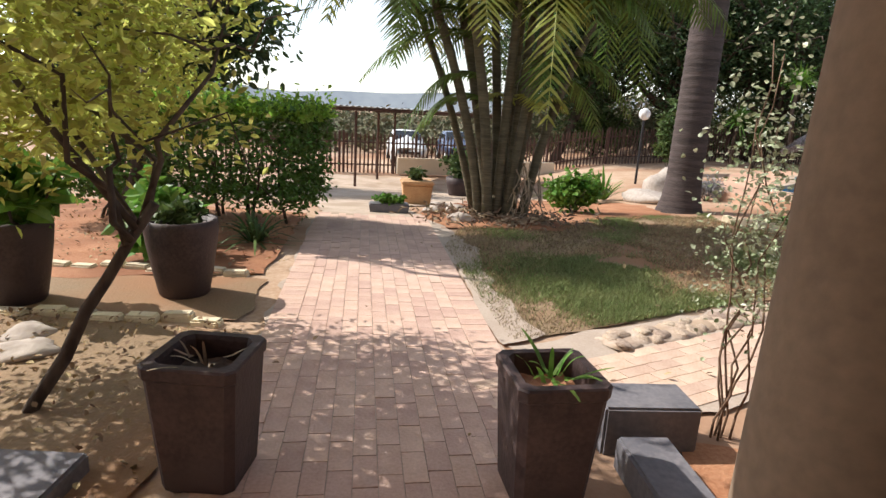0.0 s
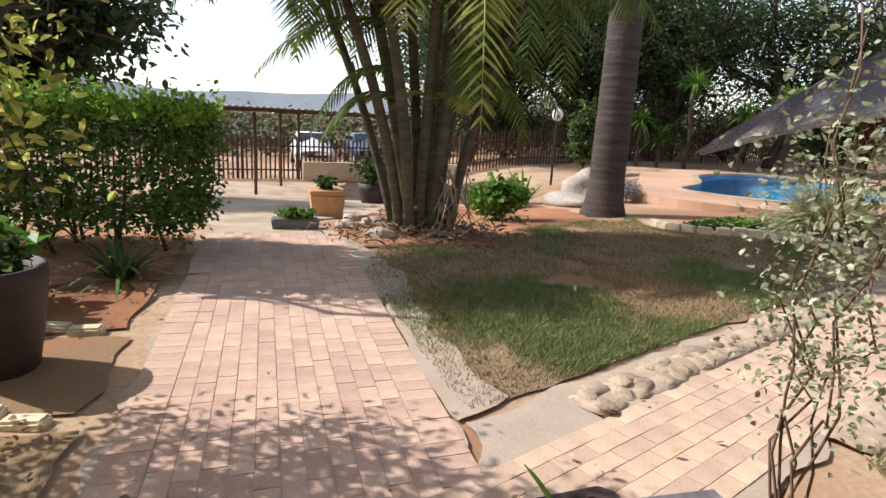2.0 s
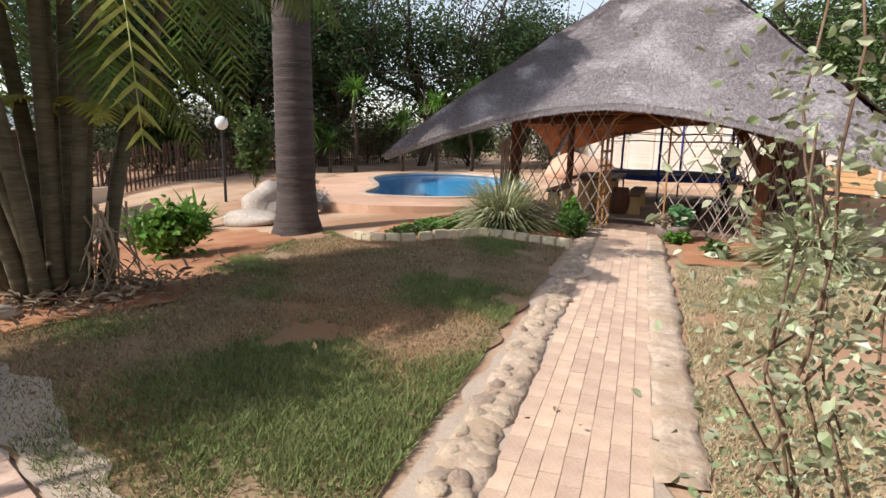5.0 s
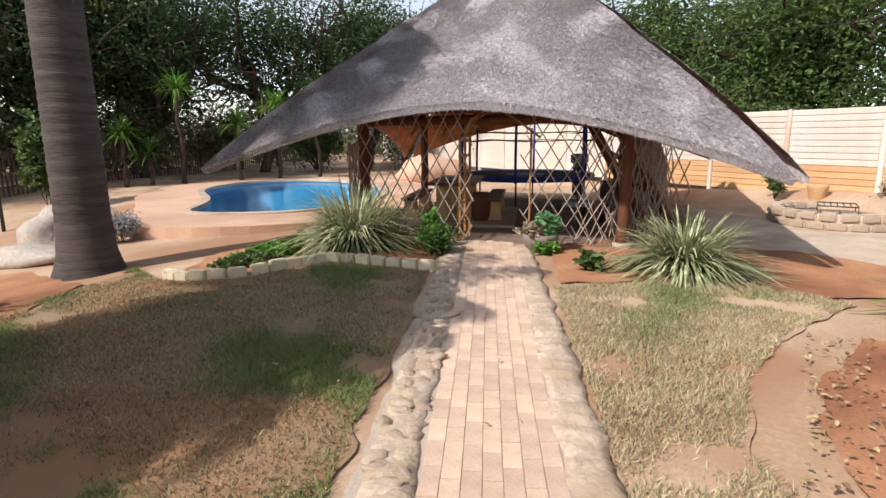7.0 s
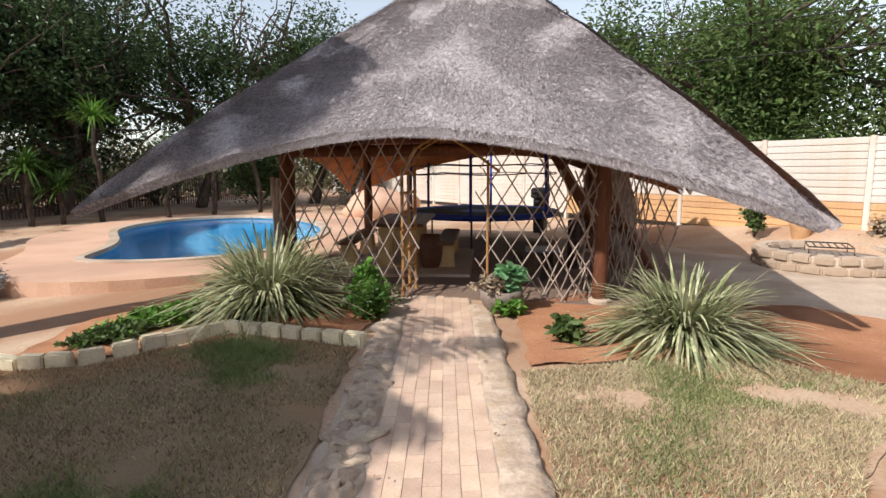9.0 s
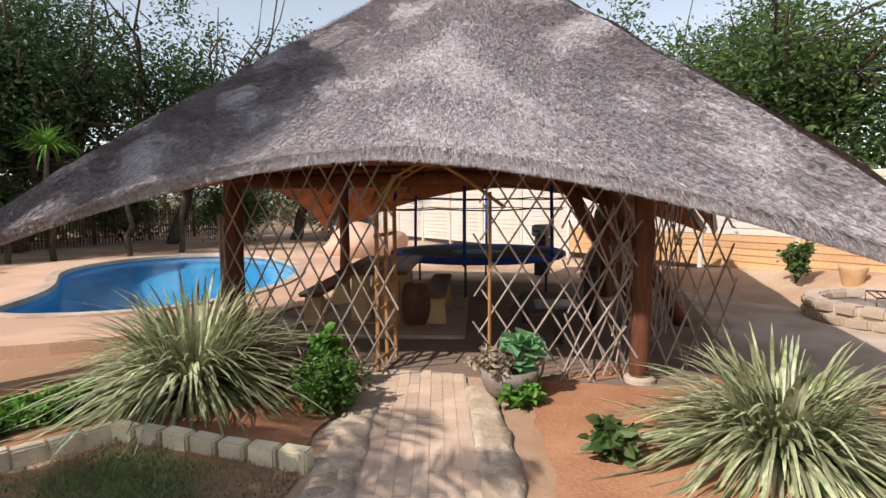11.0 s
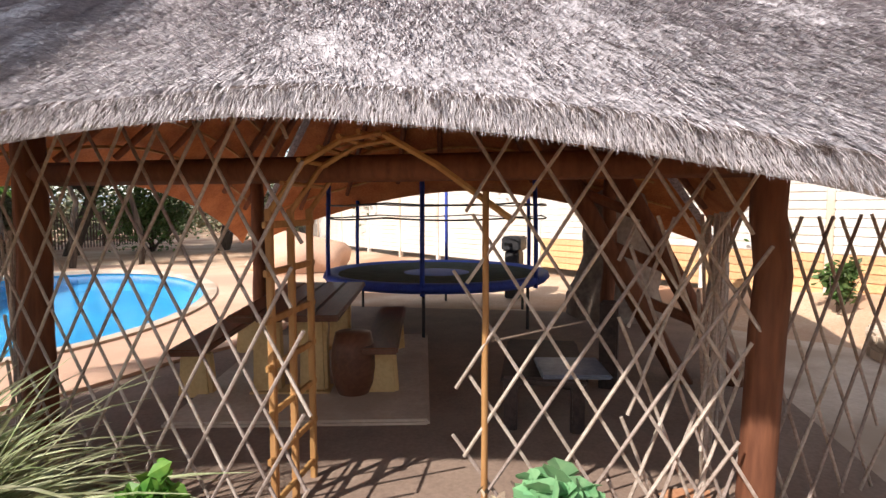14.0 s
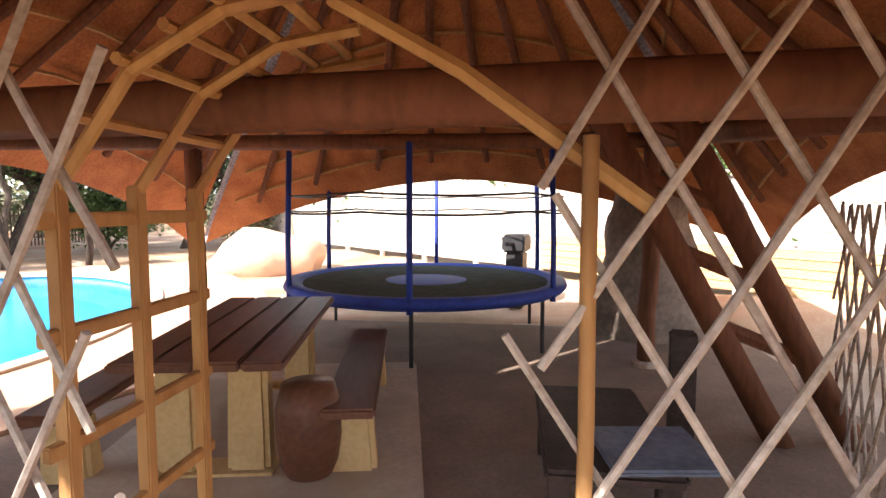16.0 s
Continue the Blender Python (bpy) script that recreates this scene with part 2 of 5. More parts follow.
def obj(name, V, F, material, parent=None, label="", smooth=False, category="", group="", kind=""):
    me = bpy.data.meshes.new(name)
    me.from_pydata([tuple(v) for v in V], [], F)
    me.materials.append(material)
    if smooth:
        me.polygons.foreach_set("use_smooth", [True] * len(me.polygons))
    me.update()
    ob = new(name, me)
    if parent:
        ob.parent = parent
    return tagged(ob, label, category, group, kind)


def empty(name, at, label, category, group="", turn=0.0):
    ob = new(name)
    ob.matrix_basis = pose(*at, 0, 0, turn)
    return tagged(ob, label, category, group)


def box(cx, cy, cz, sx, sy, sz, bevel=0.01, turn=0.0, taper=1.0):
    """Bevelled box as verts and faces; taper scales the foot."""
    bm = bmesh.new()
    bmesh.ops.create_cube(bm, size=1.0)
    for v in bm.verts:
        k = taper if v.co.z < 0 else 1.0
        v.co = Vector((v.co.x * sx * k, v.co.y * sy * k, v.co.z * sz))
    if bevel:
        bmesh.ops.bevel(bm, geom=list(bm.edges), offset=min(bevel, 0.45 * min(sx, sy, sz)), segments=2, affect="EDGES")
    m = pose(cx, cy, cz, 0, 0, turn)
    V = [m @ v.co for v in bm.verts]
    bm.verts.index_update()
    F = [[v.index for v in f.verts] for f in bm.faces]
    bm.free()
    return V, F


def tube(pts, radii, n=8, cap=True):
    """A round tapered tube along a line of points."""
    V, F = [], []
    pts = [Vector(p) for p in pts]
    if not hasattr(radii, "__len__"):
        radii = [radii] * len(pts)
    for i, p in enumerate(pts):
        d = (pts[min(i + 1, len(pts) - 1)] - pts[max(i - 1, 0)]).normalized()
        a = d.cross(Vector((0, 0, 1)) if abs(d.z) < 0.9 else Vector((1, 0, 0))).normalized()
        b = d.cross(a)
        for k in range(n):
            w = 2 * math.pi * k / n
            V.append(p + (a * math.cos(w) + b * math.sin(w)) * radii[i])
    for i in range(len(pts) - 1):
        for k in range(n):
            F.append([i * n + k, i * n + (k + 1) % n, (i + 1) * n + (k + 1) % n, (i + 1) * n + k])
    if cap:
        F += [list(range(n))[::-1], list(range((len(pts) - 1) * n, len(pts) * n))]
    return V, F


def lathe(profile, n=20, at=(0, 0, 0)):
    """A turned shape from (radius, height) pairs."""
    V = [(at[0] + r * math.cos(2 * math.pi * k / n), at[1] + r * math.sin(2 * math.pi * k / n), at[2] + z) for r, z in profile for k in range(n)]
    F = [[i * n + k, i * n + (k + 1) % n, (i + 1) * n + (k + 1) % n, (i + 1) * n + k] for i in range(len(profile) - 1) for k in range(n)]
    return V, F + [list(range((len(profile) - 1) * n, len(profile) * n))]


def join(parts):
    V, F = [], []
    for v, f in parts:
        o = len(V)
        V += list(v)
        F += [[i + o for i in q] for q in f]
    return V, F


def smoothstep(a, b, x):
    t = min(1.0, max(0.0, (x - a) / (b - a)))
    return t * t * (3 - 2 * t)


def gz(x, y):
    """Height of the ground: level by the house and the pool, falling towards the gate."""
    d = y - 8.2
    drop = min(0.95, 0.10 * (d + math.log1p(math.exp(-2 * d)) / 2 if d > -8 else 0.0))
    return -drop * (1 - 0.72 * smoothstep(2, 8, x) - 0.28 * smoothstep(8, 12, x))


def inside(x, y, poly):
    hit, j = False, len(poly) - 1
    for i in range(len(poly)):
        (x1, y1), (x2, y2) = poly[i], poly[j]
        if (y1 > y) != (y2 > y) and x < (x2 - x1) * (y - y1) / (y2 - y1) + x1:
            hit = not hit
        j = i
    return hit


def sheet(name, poly, lift, material, label, cell=0.4, rough=0.0, kind="structure"):
    """A patch of ground cover that follows the ground, with an uneven rim."""
    rim = []
    for (x0, y0), (x1, y1) in zip(poly, poly[1:] + poly[:1]):
        n = max(1, int(math.hypot(x1 - x0, y1 - y0) / 0.09))
        for i in range(n):
            x, y = x0 + (x1 - x0) * i / n, y0 + (y1 - y0) * i / n
            k = min(0.09, 0.3 * lift / 0.01)
            rim.append((x + k * noise.noise((x * 3.5, y * 3.5, lift * 90)), y + k * noise.noise((x * 3.5, y * 3.5, 7 + lift * 90))))
    pts = [Vector(p) for p in rim]
    xs, ys = [p[0] for p in rim], [p[1] for p in rim]
    for i in range(int((max(xs) - min(xs)) / cell) + 1):
        for j in range(int((max(ys) - min(ys)) / cell) + 1):
            x, y = min(xs) + (i + 0.5) * cell, min(ys) + (j + 0.5) * cell
            if all(inside(x + dx, y + dy, rim) for dx in (-0.1, 0.1) for dy in (-0.1, 0.1)):
                pts.append(Vector((x, y)))
    out = geometry.delaunay_2d_cdt(pts, [], [list(range(len(rim)))], 1, 1e-5)
    V = [(p.x, p.y, gz(p.x, p.y) + lift + rough * max(0.0, noise.noise((p.x * 2.3, p.y * 2.3, 3)))) for p in out[0]]
    return obj(name, V, [list(f) for f in out[2]], material, None, label, True, kind=kind)


def leaves(points, size, rng, long=2.0, droop=0.3, up=0.4):
    """Small folded leaves, one island each, at the given points."""
    n = len(points)
    P = np.asarray(points, float)
    d = rng.normal(size=(n, 3))
    d[:, 2] = d[:, 2] * 0.6 - droop
    d /= np.linalg.norm(d, axis=1)[:, None]
    nrm = rng.normal(size=(n, 3))
    nrm[:, 2] += up * 2
    side = np.cross(d, nrm)
    side /= np.linalg.norm(side, axis=1)[:, None] + 1e-9
    s = size * rng.uniform(0.6, 1.4, n)[:, None]
    w = side * s * 0.5 / long * 1.2
    lift = np.cross(side, d) * s * 0.12
    V = np.stack([P, P + d * s * 0.3 + w * 0.9 + lift, P + d * s * 0.65 + w * 0.8 + lift, P + d * s, P + d * s * 0.65 - w * 0.8 + lift, P + d * s * 0.3 - w * 0.9 + lift], 1).reshape(-1, 3)
    F = []
    for i in range(n):
        F += [[6 * i, 6 * i + 1, 6 * i + 2, 6 * i + 3], [6 * i, 6 * i + 3, 6 * i + 4, 6 * i + 5]]
    return V.tolist(), F


def clumps(centre, radii, count, per, spread, rng, hollow=0.55, floor=-1.0):
    """Points in many small clumps inside an uneven ellipsoid."""
    out = []
    for _ in range(count):
        d = rng.normal(size=3)
        d /= np.linalg.norm(d)
        if d[2] < floor:
            d[2] = -d[2]
        bumpy = 0.75 + 0.5 * noise.noise((d[0] * 2 + centre[0], d[1] * 2 + centre[1], d[2] * 2))
        c = np.array(centre) + d * np.array(radii) * (hollow + (1 - hollow) * rng.random()) * bumpy
        out.append(c + rng.normal(size=(per, 3)) * spread)
    return np.concatenate(out)


def limb(a, b, r0, r1, rng, bend=0.12, n=6):
    a, b = Vector(a), Vector(b)
    pts = []
    L = (b - a).length
    for i in range(n + 1):
        t = i / n
        j = Vector(rng.normal(size=3)) * bend * L * 0.35 * math.sin(math.pi * t)
        pts.append(a.lerp(b, t) + j)
    return tube(pts, [r0 + (r1 - r0) * i / n for i in range(n + 1)], 7)


def tree(name, base, top, r, centre, radii, count, per, size, leaf, label, seed, limbs=7, bark=None, spread=0.22, hollow=0.5, long=2.0, group="", floor=-1.0, category="tree"):
    rng = np.random.default_rng(seed)
    root = empty(name, base, label, category, group)
    b = Vector(base)
    fork = Vector(top) - b
    parts = [limb((0, 0, -0.15), fork, r, r * 0.7, rng, 0.06)]
    for k in range(limbs):
        w = 2 * math.pi * (k + rng.random() * 0.7) / limbs
        e = Vector(centre) - b + Vector((math.cos(w) * radii[0] * 0.75, math.sin(w) * radii[1] * 0.75, radii[2] * rng.uniform(-0.2, 0.75)))
        parts.append(limb(fork * rng.uniform(0.75, 1.0), e, r * 0.55, r * 0.1, rng, 0.25))
        for _ in range(2):
            e2 = e + Vector(rng.normal(size=3)) * radii[0] * 0.35
            parts.append(limb(fork.lerp(e, 0.55), e2, r * 0.22, r * 0.05, rng, 0.25, 4))
    obj("trunk", *join(parts), bark or M_BARK, root, smooth=True)
    P = clumps(np.array(centre) - np.array(base), radii, count, per, spread, rng, hollow, floor)
    obj("crown", *leaves(P, size, rng, long), leaf, root)
    return root


def frond(origin, heading, length, rise, curl, rng, width=0.3, n=26, hang=0.5):
    """A feather palm leaf: an arching rib with paired leaflets."""
    h = Vector((math.cos(heading), math.sin(heading), 0))
    side = Vector((-h.y, h.x, 0))
    rib, parts = [], []
    for i in range(n + 1):
        t = i / n
        rib.append(Vector(origin) + h * length * (t * 0.9 - 0.15 * t * t) + Vector((0, 0, length * (rise * t - curl * t * t))))
    parts.append(tube(rib, [0.018 * (1 - 0.85 * i / n) for i in range(n + 1)], 4, False))
    for i in range(3, n):
        t = i / n
        d = (rib[i + 1] - rib[i]).normalized()
        L = width * math.sin(math.pi * (0.12 + 0.83 * t)) * rng.uniform(0.85, 1.15)
        for sgn in (-1, 1):
            tip = rib[i] + side * sgn * L + d * L * 0.65 + Vector((0, 0, -hang * L * rng.uniform(0.5, 1.2)))
            mid = rib[i].lerp(tip, 0.5) + Vector((0, 0, 0.06 * L))
            w = d * 0.021
            parts.append(([rib[i] - w, rib[i] + w, mid + w * 1.1, tip, mid - w * 1.1], [[0, 1, 2, 4], [2, 3, 4]]))
    return join(parts)


# ---- ground ----
def ground():
    xs = [-900, -300, -120, -60, -35] + [-25 + 0.5 * i for i in range(111)] + [45, 70, 140, 320, 900]
    ys = [-300, -100, -40, -15] + [-8 + 0.5 * i for i in range(97)] + [55, 75, 120, 250, 600, 1500]
    V = [(x, y, gz(x, min(y, 60)) - 0.012 + 0.008 * noise.noise((x * 0.8, y * 0.8, 0))) for y in ys for x in xs]
    nx = len(xs)
    F = []
    for j in range(len(ys) - 1):
        for i in range(nx - 1):
            cx, cy = (xs[i] + xs[i + 1]) / 2, (ys[j] + ys[j + 1]) / 2
            if not inside(cx, cy, POOL_IN):
                F.append([j * nx + i, j * nx + i + 1, (j + 1) * nx + i + 1, (j + 1) * nx + i])
    obj("ground", V, F, M_EARTH, None, "dusty reddish earth reaching to the horizon", True, kind="structure")


def ring(fn, n=72):
    return [fn(2 * math.pi * k / n) for k in range(n)]


def pool_pt(w, grow=0.0):
    """The kidney outline of the pool, long axis towards the fence corner."""
    x, y = (4.8 + grow) * math.cos(w), (2.85 + grow) * math.sin(w)
    y += -0.9 * math.exp(-((w - 1.9) / 0.55) ** 2) + 0.5 * math.exp(-((w - 2.75) / 0.35) ** 2)
    return 12.5 + x * 0.72 - y * 0.69, 15.8 + x * 0.69 + y * 0.72


POOL = ring(pool_pt)
POOL_IN = ring(lambda w: pool_pt(w, 0.6))
ground()

# lawns, beds and sandy edges
LAWN = [(0.55, 3.55), (3.2, 4.95), (6.66, 6.75), (6.5, 8.2), (5.2, 8.6), (4.9, 9.6), (5.2, 10.6), (3.2, 9.8), (2.2, 8.6), (1.6, 7.6), (0.3, 7.4), (0.1, 6.2)]
LAWN2 = [(2.4, 3.0), (5.2, 4.42), (6.75, 5.2), (8.0, 3.7), (7.6, 2.5), (6.4, 3.0), (5.2, 3.2), (4.2, 3.15), (3.0, 2.0), (1.9, 1.6)]
sheet("lawn_main", LAWN, 0.004, M_LAWN, "patchy half-dry lawn with bare reddish spots")
sheet("lawn_small", LAWN2, 0.004, M_EARTH, "dry straw-coloured lawn beside the path")
sheet("soil_bed_palms", [(0.05, 7.3), (1.7, 7.5), (2.6, 8.8), (4.4, 10.4), (4.6, 12.5), (2.5, 14.5), (0.8, 13), (0.2, 10.5), (-0.3, 8.6)], 0.008, M_SOIL, "red soil bed round the palms", rough=0.05)
sheet("soil_bed_left", [(-1.5, 4.85), (-1.85, 7.9), (-6, 8.2), (-6.5, 4.2), (-3, 4.4)], 0.008, M_SOIL, "bare red soil under the hedge", rough=0.05)
sheet("soil_bed_pavilion", [(6.9, 5.2), (9.3, 6.3), (10.0, 5.0), (10.2, 3.0), (9.6, 1.6), (8.3, 1.8), (7.7, 2.7), (7.9, 3.7)], 0.008, M_SOIL, "red soil bed beside the pavilion", rough=0.04)
sheet("soil_bed_kerb", [(6.8, 6.9), (6.6, 8.25), (5.3, 8.75), (5.1, 9.6), (6.4, 10.4), (8.4, 10.6), (8.6, 7.9), (8.3, 7.4)], 0.008, M_SOIL, "planted soil bed inside the brick kerb", rough=0.04)
sheet("soil_bed_roses", [(2.2, 2.3), (3.2, 2.2), (4.1, 2.7), (5.2, 2.8), (6.5, 2.5), (6.8, 0.5), (3.5, -0.5), (1.2, 0.8), (1.25, 2.4)], 0.010, M_SOIL, "red soil bed strewn with leaves", rough=0.05)
sheet("sand_strip", [(0.46, 3.45), (0.8, 3.7), (0.55, 4.6), (0.45, 6.2), (0.1, 7.4), (-0.12, 7.9), (0.02, 6.4), (0.3, 4.8)], 0.012, M_SAND, "pale sandy strip along the path")
sheet("gate_apron", [(-1.6, 7.7), (-0.2, 8.1), (-0.6, 9.6), (1.4, 12.4), (2.6, 15), (2.4, 20.5), (-5.2, 20.5), (-4.6, 15), (-2.4, 10.5)], 0.012, M_CEMENT, "worn pinkish concrete apron by the gate")
sheet("terrace_right", [(9.7, 2.2), (9.9, 4.2), (11.5, 5.2), (15, 8), (15.5, 3), (12.5, -1), (10, -0.5)], 0.006, M_CEMENT, "pale cement terrace beside the pavilion")


# ---- pool with its deck ----
def pool():
    n = len(POOL)
    outer = ring(lambda w: pool_pt(w, 1.75 + 0.5 * noise.noise((math.cos(w) * 2, math.sin(w) * 2, 4))))
    V = [(x, y, 0.05) for x, y in POOL] + [(x, y, 0.05) for x, y in outer] + [(x, y, -0.45) for x, y in outer]
    F = [[k, (k + 1) % n, n + (k + 1) % n, n + k] for k in range(n)] + [[n + k, n + (k + 1) % n, 2 * n + (k + 1) % n, 2 * n + k] for k in range(n)]
    obj("pool_deck", V, F, M_DECK, None, "smooth pinkish cement deck round the pool", kind="structure")
    root = empty("swimming_pool", (12.45, 15.8, 0), "blue kidney-shaped swimming pool full of water", "pool")
    root_inv = Vector((12.45, 15.8, 0))
    lip = [Vector((*pool_pt(2 * math.pi * k / n, g), z)) - root_inv for g, z in ((0.16, 0.052), (0.16, 0.085), (-0.05, 0.085), (-0.07, 0.0)) for k in range(n)]
    obj("coping", lip, [[i * n + k, i * n + (k + 1) % n, (i + 1) * n + (k + 1) % n, (i + 1) * n + k] for i in range(3) for k in range(n)], M_CEMENT, root)
    basin = [Vector((*pool_pt(2 * math.pi * k / n, g), z)) - root_inv for g, z in ((-0.04, 0.04), (-0.05, -1.0), (-0.5, -1.4)) for k in range(n)]
    obj("basin", basin, [[i * n + k, i * n + (k + 1) % n, (i + 1) * n + (k + 1) % n, (i + 1) * n + k] for i in range(2) for k in range(n)] + [list(range(2 * n, 3 * n))], M_POOL, root)
    ob = obj("water", [Vector((*pool_pt(2 * math.pi * k / n, -0.045), -0.03)) - root_inv for k in range(n)], [list(range(n))], water, root)
    ob.visible_shadow = False


pool()

# ---- thatched pavilion; u runs along its front, v inwards ----
MID, AX_U, AX_V = Vector((7.3, 6.92, 0)), Vector((0.2226, -0.975, 0)), Vector((0.975, 0.2226, 0))
DEPTH, APEX, HALF = 8.2, Vector((0.1, 4.1, 5.0)), 3.95


def pv(u, v, z=0.0):
    return MID + AX_U * u + AX_V * v + Vector((0, 0, z))


def roof_pt(side, a, s):
    """Top of the thatch: side 0 front, 1 right, 2 back, 3 left; a from tip to tip, s from apex to eave."""
    arch = 1 - abs(a) ** 2.0
    cx, cy = a * HALF, DEPTH / 2 - 0.55 * arch
    back = (0.0, (1 + a) / 2, 1.0, (1 - a) / 2)[side]
    tipz = 1.14 - 0.06 * back
    ez = tipz + 0.93 * (1 - abs(a) ** 1.7)
    k = [(1, 0), (0, 1), (-1, 0), (0, -1)][side]
    u = cx * k[0] + cy * k[1]
    v = DEPTH / 2 + (-cy * k[0] + cx * k[1])
    z = APEX.z + (ez - APEX.z) * s - 0.30 * abs(a) ** 3 * (s ** 6 - s) * 0.8 + 0.10 * s * (1 - s) * (1 - a * a) ** 2 + 0.12 * (1 - s) ** 8
    return Vector((APEX.x * (1 - s) + u * s, APEX.y * (1 - s) + v * s, z))


def pavilion_roof():
    root = empty("thatched_roof", (0, 0, 0), "grey weathered thatch roof sweeping down to four low tips", "roof")
    NA, NS = 48, 40
    parts, under, reeds = [], [], []
    rng = np.random.default_rng(5)
    for side in range(4):
        V, W, F = [], [], []
        for j in range(NS + 1):
            for i in range(NA + 1):
                a, s = -1 + 2 * i / NA, 0.001 + 0.999 * j / NS
                p = roof_pt(side, a, s)
                lump = 0.035 * noise.noise(p * 1.6) + 0.018 * noise.noise(p * 6)
                V.append(pv(p.x, p.y, p.z + lump))
                q = roof_pt(side, a, s * 0.985)
                W.append(pv(q.x, q.y, q.z - 0.24 + 0.09 * (j / NS) ** 4))
        row = NA + 1
        for j in range(NS):
            for i in range(NA):
                F.append([j * row + i, j * row + i + 1, (j + 1) * row + i + 1, (j + 1) * row + i])
        parts.append((V, F))
        under.append((W, [f[::-1] for f in F]))
        o = NS * row
        parts.append((V[o:] + W[o:], [[i, i + 1, row + i + 1, row + i] for i in range(NA)]))
        count = (150000, 18000, 3000, 18000)[side]
        RV, RF = [], []
        for k in range(count):
            a = rng.uniform(-1, 1)
            s = math.sqrt(rng.uniform(0.01, 1))
            fringe = k % 8 == 0
            if fringe:
                s = 0.985
            p, q = roof_pt(side, a, s), roof_pt(side, a * (1 + rng.normal() * 0.01), min(1.02, s + 0.035))
            p, q = pv(p.x, p.y, p.z), pv(q.x, q.y, q.z)
            d = (q - p).normalized()
            L, w = (0.035 if fringe else rng.uniform(0.045, 0.12)), rng.uniform(0.002, 0.0045) * (0.5 if fringe else 1.0)
            sd = d.cross(Vector((0, 0, 1))).normalized() * w
            base = p + (Vector((0, 0, 0)) if not fringe else d * 0.05 - Vector((0, 0, rng.uniform(0.0, 0.10))))
            tip = base + d * L + Vector((rng.normal() * 0.01, rng.normal() * 0.01, rng.uniform(0.012, 0.05) if not fringe else -0.02))
            o = len(RV)
            RV += [base - sd, base + sd, tip]
            RF.append([o, o + 1, o + 2])
        reeds.append((RV, RF))
    obj("thatch", *join(parts), M_THATCH, root, smooth=True)
    obj("thatch_underside", *join(under), M_UNDER, root, "reddish brown underside of the thatch", True)
    obj("thatch_reeds", *join(reeds), M_REED, root, kind="stuff")
    # crown of the roof and the rafters beneath
    obj("ridge_cap", *lathe([(0.55, 4.72), (0.38, 4.98), (0.2, 5.12), (0.06, 5.2)], 18, tuple(pv(APEX.x, APEX.y))), M_THATCH, root, smooth=True)
    for side in range(4):
        for a in (-0.8, -0.55, -0.3, -0.1, 0.1, 0.3, 0.55, 0.8):
            pts = []
            for j in range(7):
                p = roof_pt(side, a, 0.12 + 0.74 * j / 6)
                pts.append(pv(p.x, p.y, p.z - 0.31))
            obj("rafter", *tube(pts, [0.045, 0.044, 0.043, 0.042, 0.04, 0.038, 0.034], 8), M_POLE, root)
        for s in (0.35, 0.5, 0.65, 0.75, 0.84):
            pts = []
            for j in range(17):
                p = roof_pt(side, -0.92 + 1.84 * j / 16, s)
                pts.append(pv(p.x, p.y, p.z - 0.265))
            obj("batten", *tube(pts, 0.018, 5), M_ARBOR, root)


pavilion_roof()


def pavilion_frame():
    for u, v, h, r in ((-2.15, 1.9, 2.15, 0.11), (2.16, 1.6, 2.15, 0.088), (-2.5, 5.6, 2.3, 0.09), (2.0, 5.9, 2.3, 0.09)):
        p = pv(u, v)
        rng = np.random.default_rng(int(100 + u * 10))
        root = empty("roof_post", p, "stout brown timber post holding up the thatch", "post", "posts of the pavilion")
        obj("pole", *limb((0, 0, -0.05), (0, 0, h), r, r * 0.92, rng, 0.02, 8), M_POLE, root, smooth=True)
        obj("plinth", *lathe([(r + 0.05, 0), (r + 0.05, 0.05), (r + 0.02, 0.07), (0.0, 0.07)], 14), M_CEMENT, root)
    root = empty("leaning_brace", pv(2.7, 4.15), "pair of leaning red-brown timber braces with cross pieces", "brace")
    base = Vector(root.location)
    lines = []
    for off in (0.0, 0.46):
        a, b = pv(2.47 + off, 4.15, -0.02), pv(1.08 + off, 4.0, 2.45)
        lines.append((a, b))
        obj("beam", *tube([a - base, a.lerp(b, 0.5) - base, b - base], 0.09, 8), M_POLE, root, smooth=True)
    for k in (0.3, 0.5, 0.7, 0.88):
        obj("rung", *tube([lines[0][0].lerp(lines[0][1], k + 0.04) - base, lines[1][0].lerp(lines[1][1], k - 0.06) - base], 0.05, 7), M_POLE, root)
    # ring beams under the eaves
    posts = [pv(-2.15, 1.9, 1.86), pv(2.1, 1.6, 1.86), pv(2.0, 5.9, 2.2), pv(-2.5, 5.6, 2.2)]
    for i in range(4):
        tagged(obj("tie_beam", *tube([posts[i], posts[i].lerp(posts[(i + 1) % 4], 0.5), posts[(i + 1) % 4]], 0.075, 8), M_POLE, smooth=True), "round red-brown beam resting on the posts", "beam", "beams of the pavilion")


pavilion_frame()
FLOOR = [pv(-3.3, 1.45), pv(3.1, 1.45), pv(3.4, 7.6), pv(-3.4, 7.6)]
obj("pavilion_floor", [p + Vector((0, 0, z)) for z in (-0.1, 0.014) for p in FLOOR], [[4, 5, 6, 7], [0, 1, 5, 4], [1, 2, 6, 5], [2, 3, 7, 6], [3, 0, 4, 7]], M_FLOOR, None, "worn brown cement floor of the pavilion, darkened for roof shade", kind="structure")


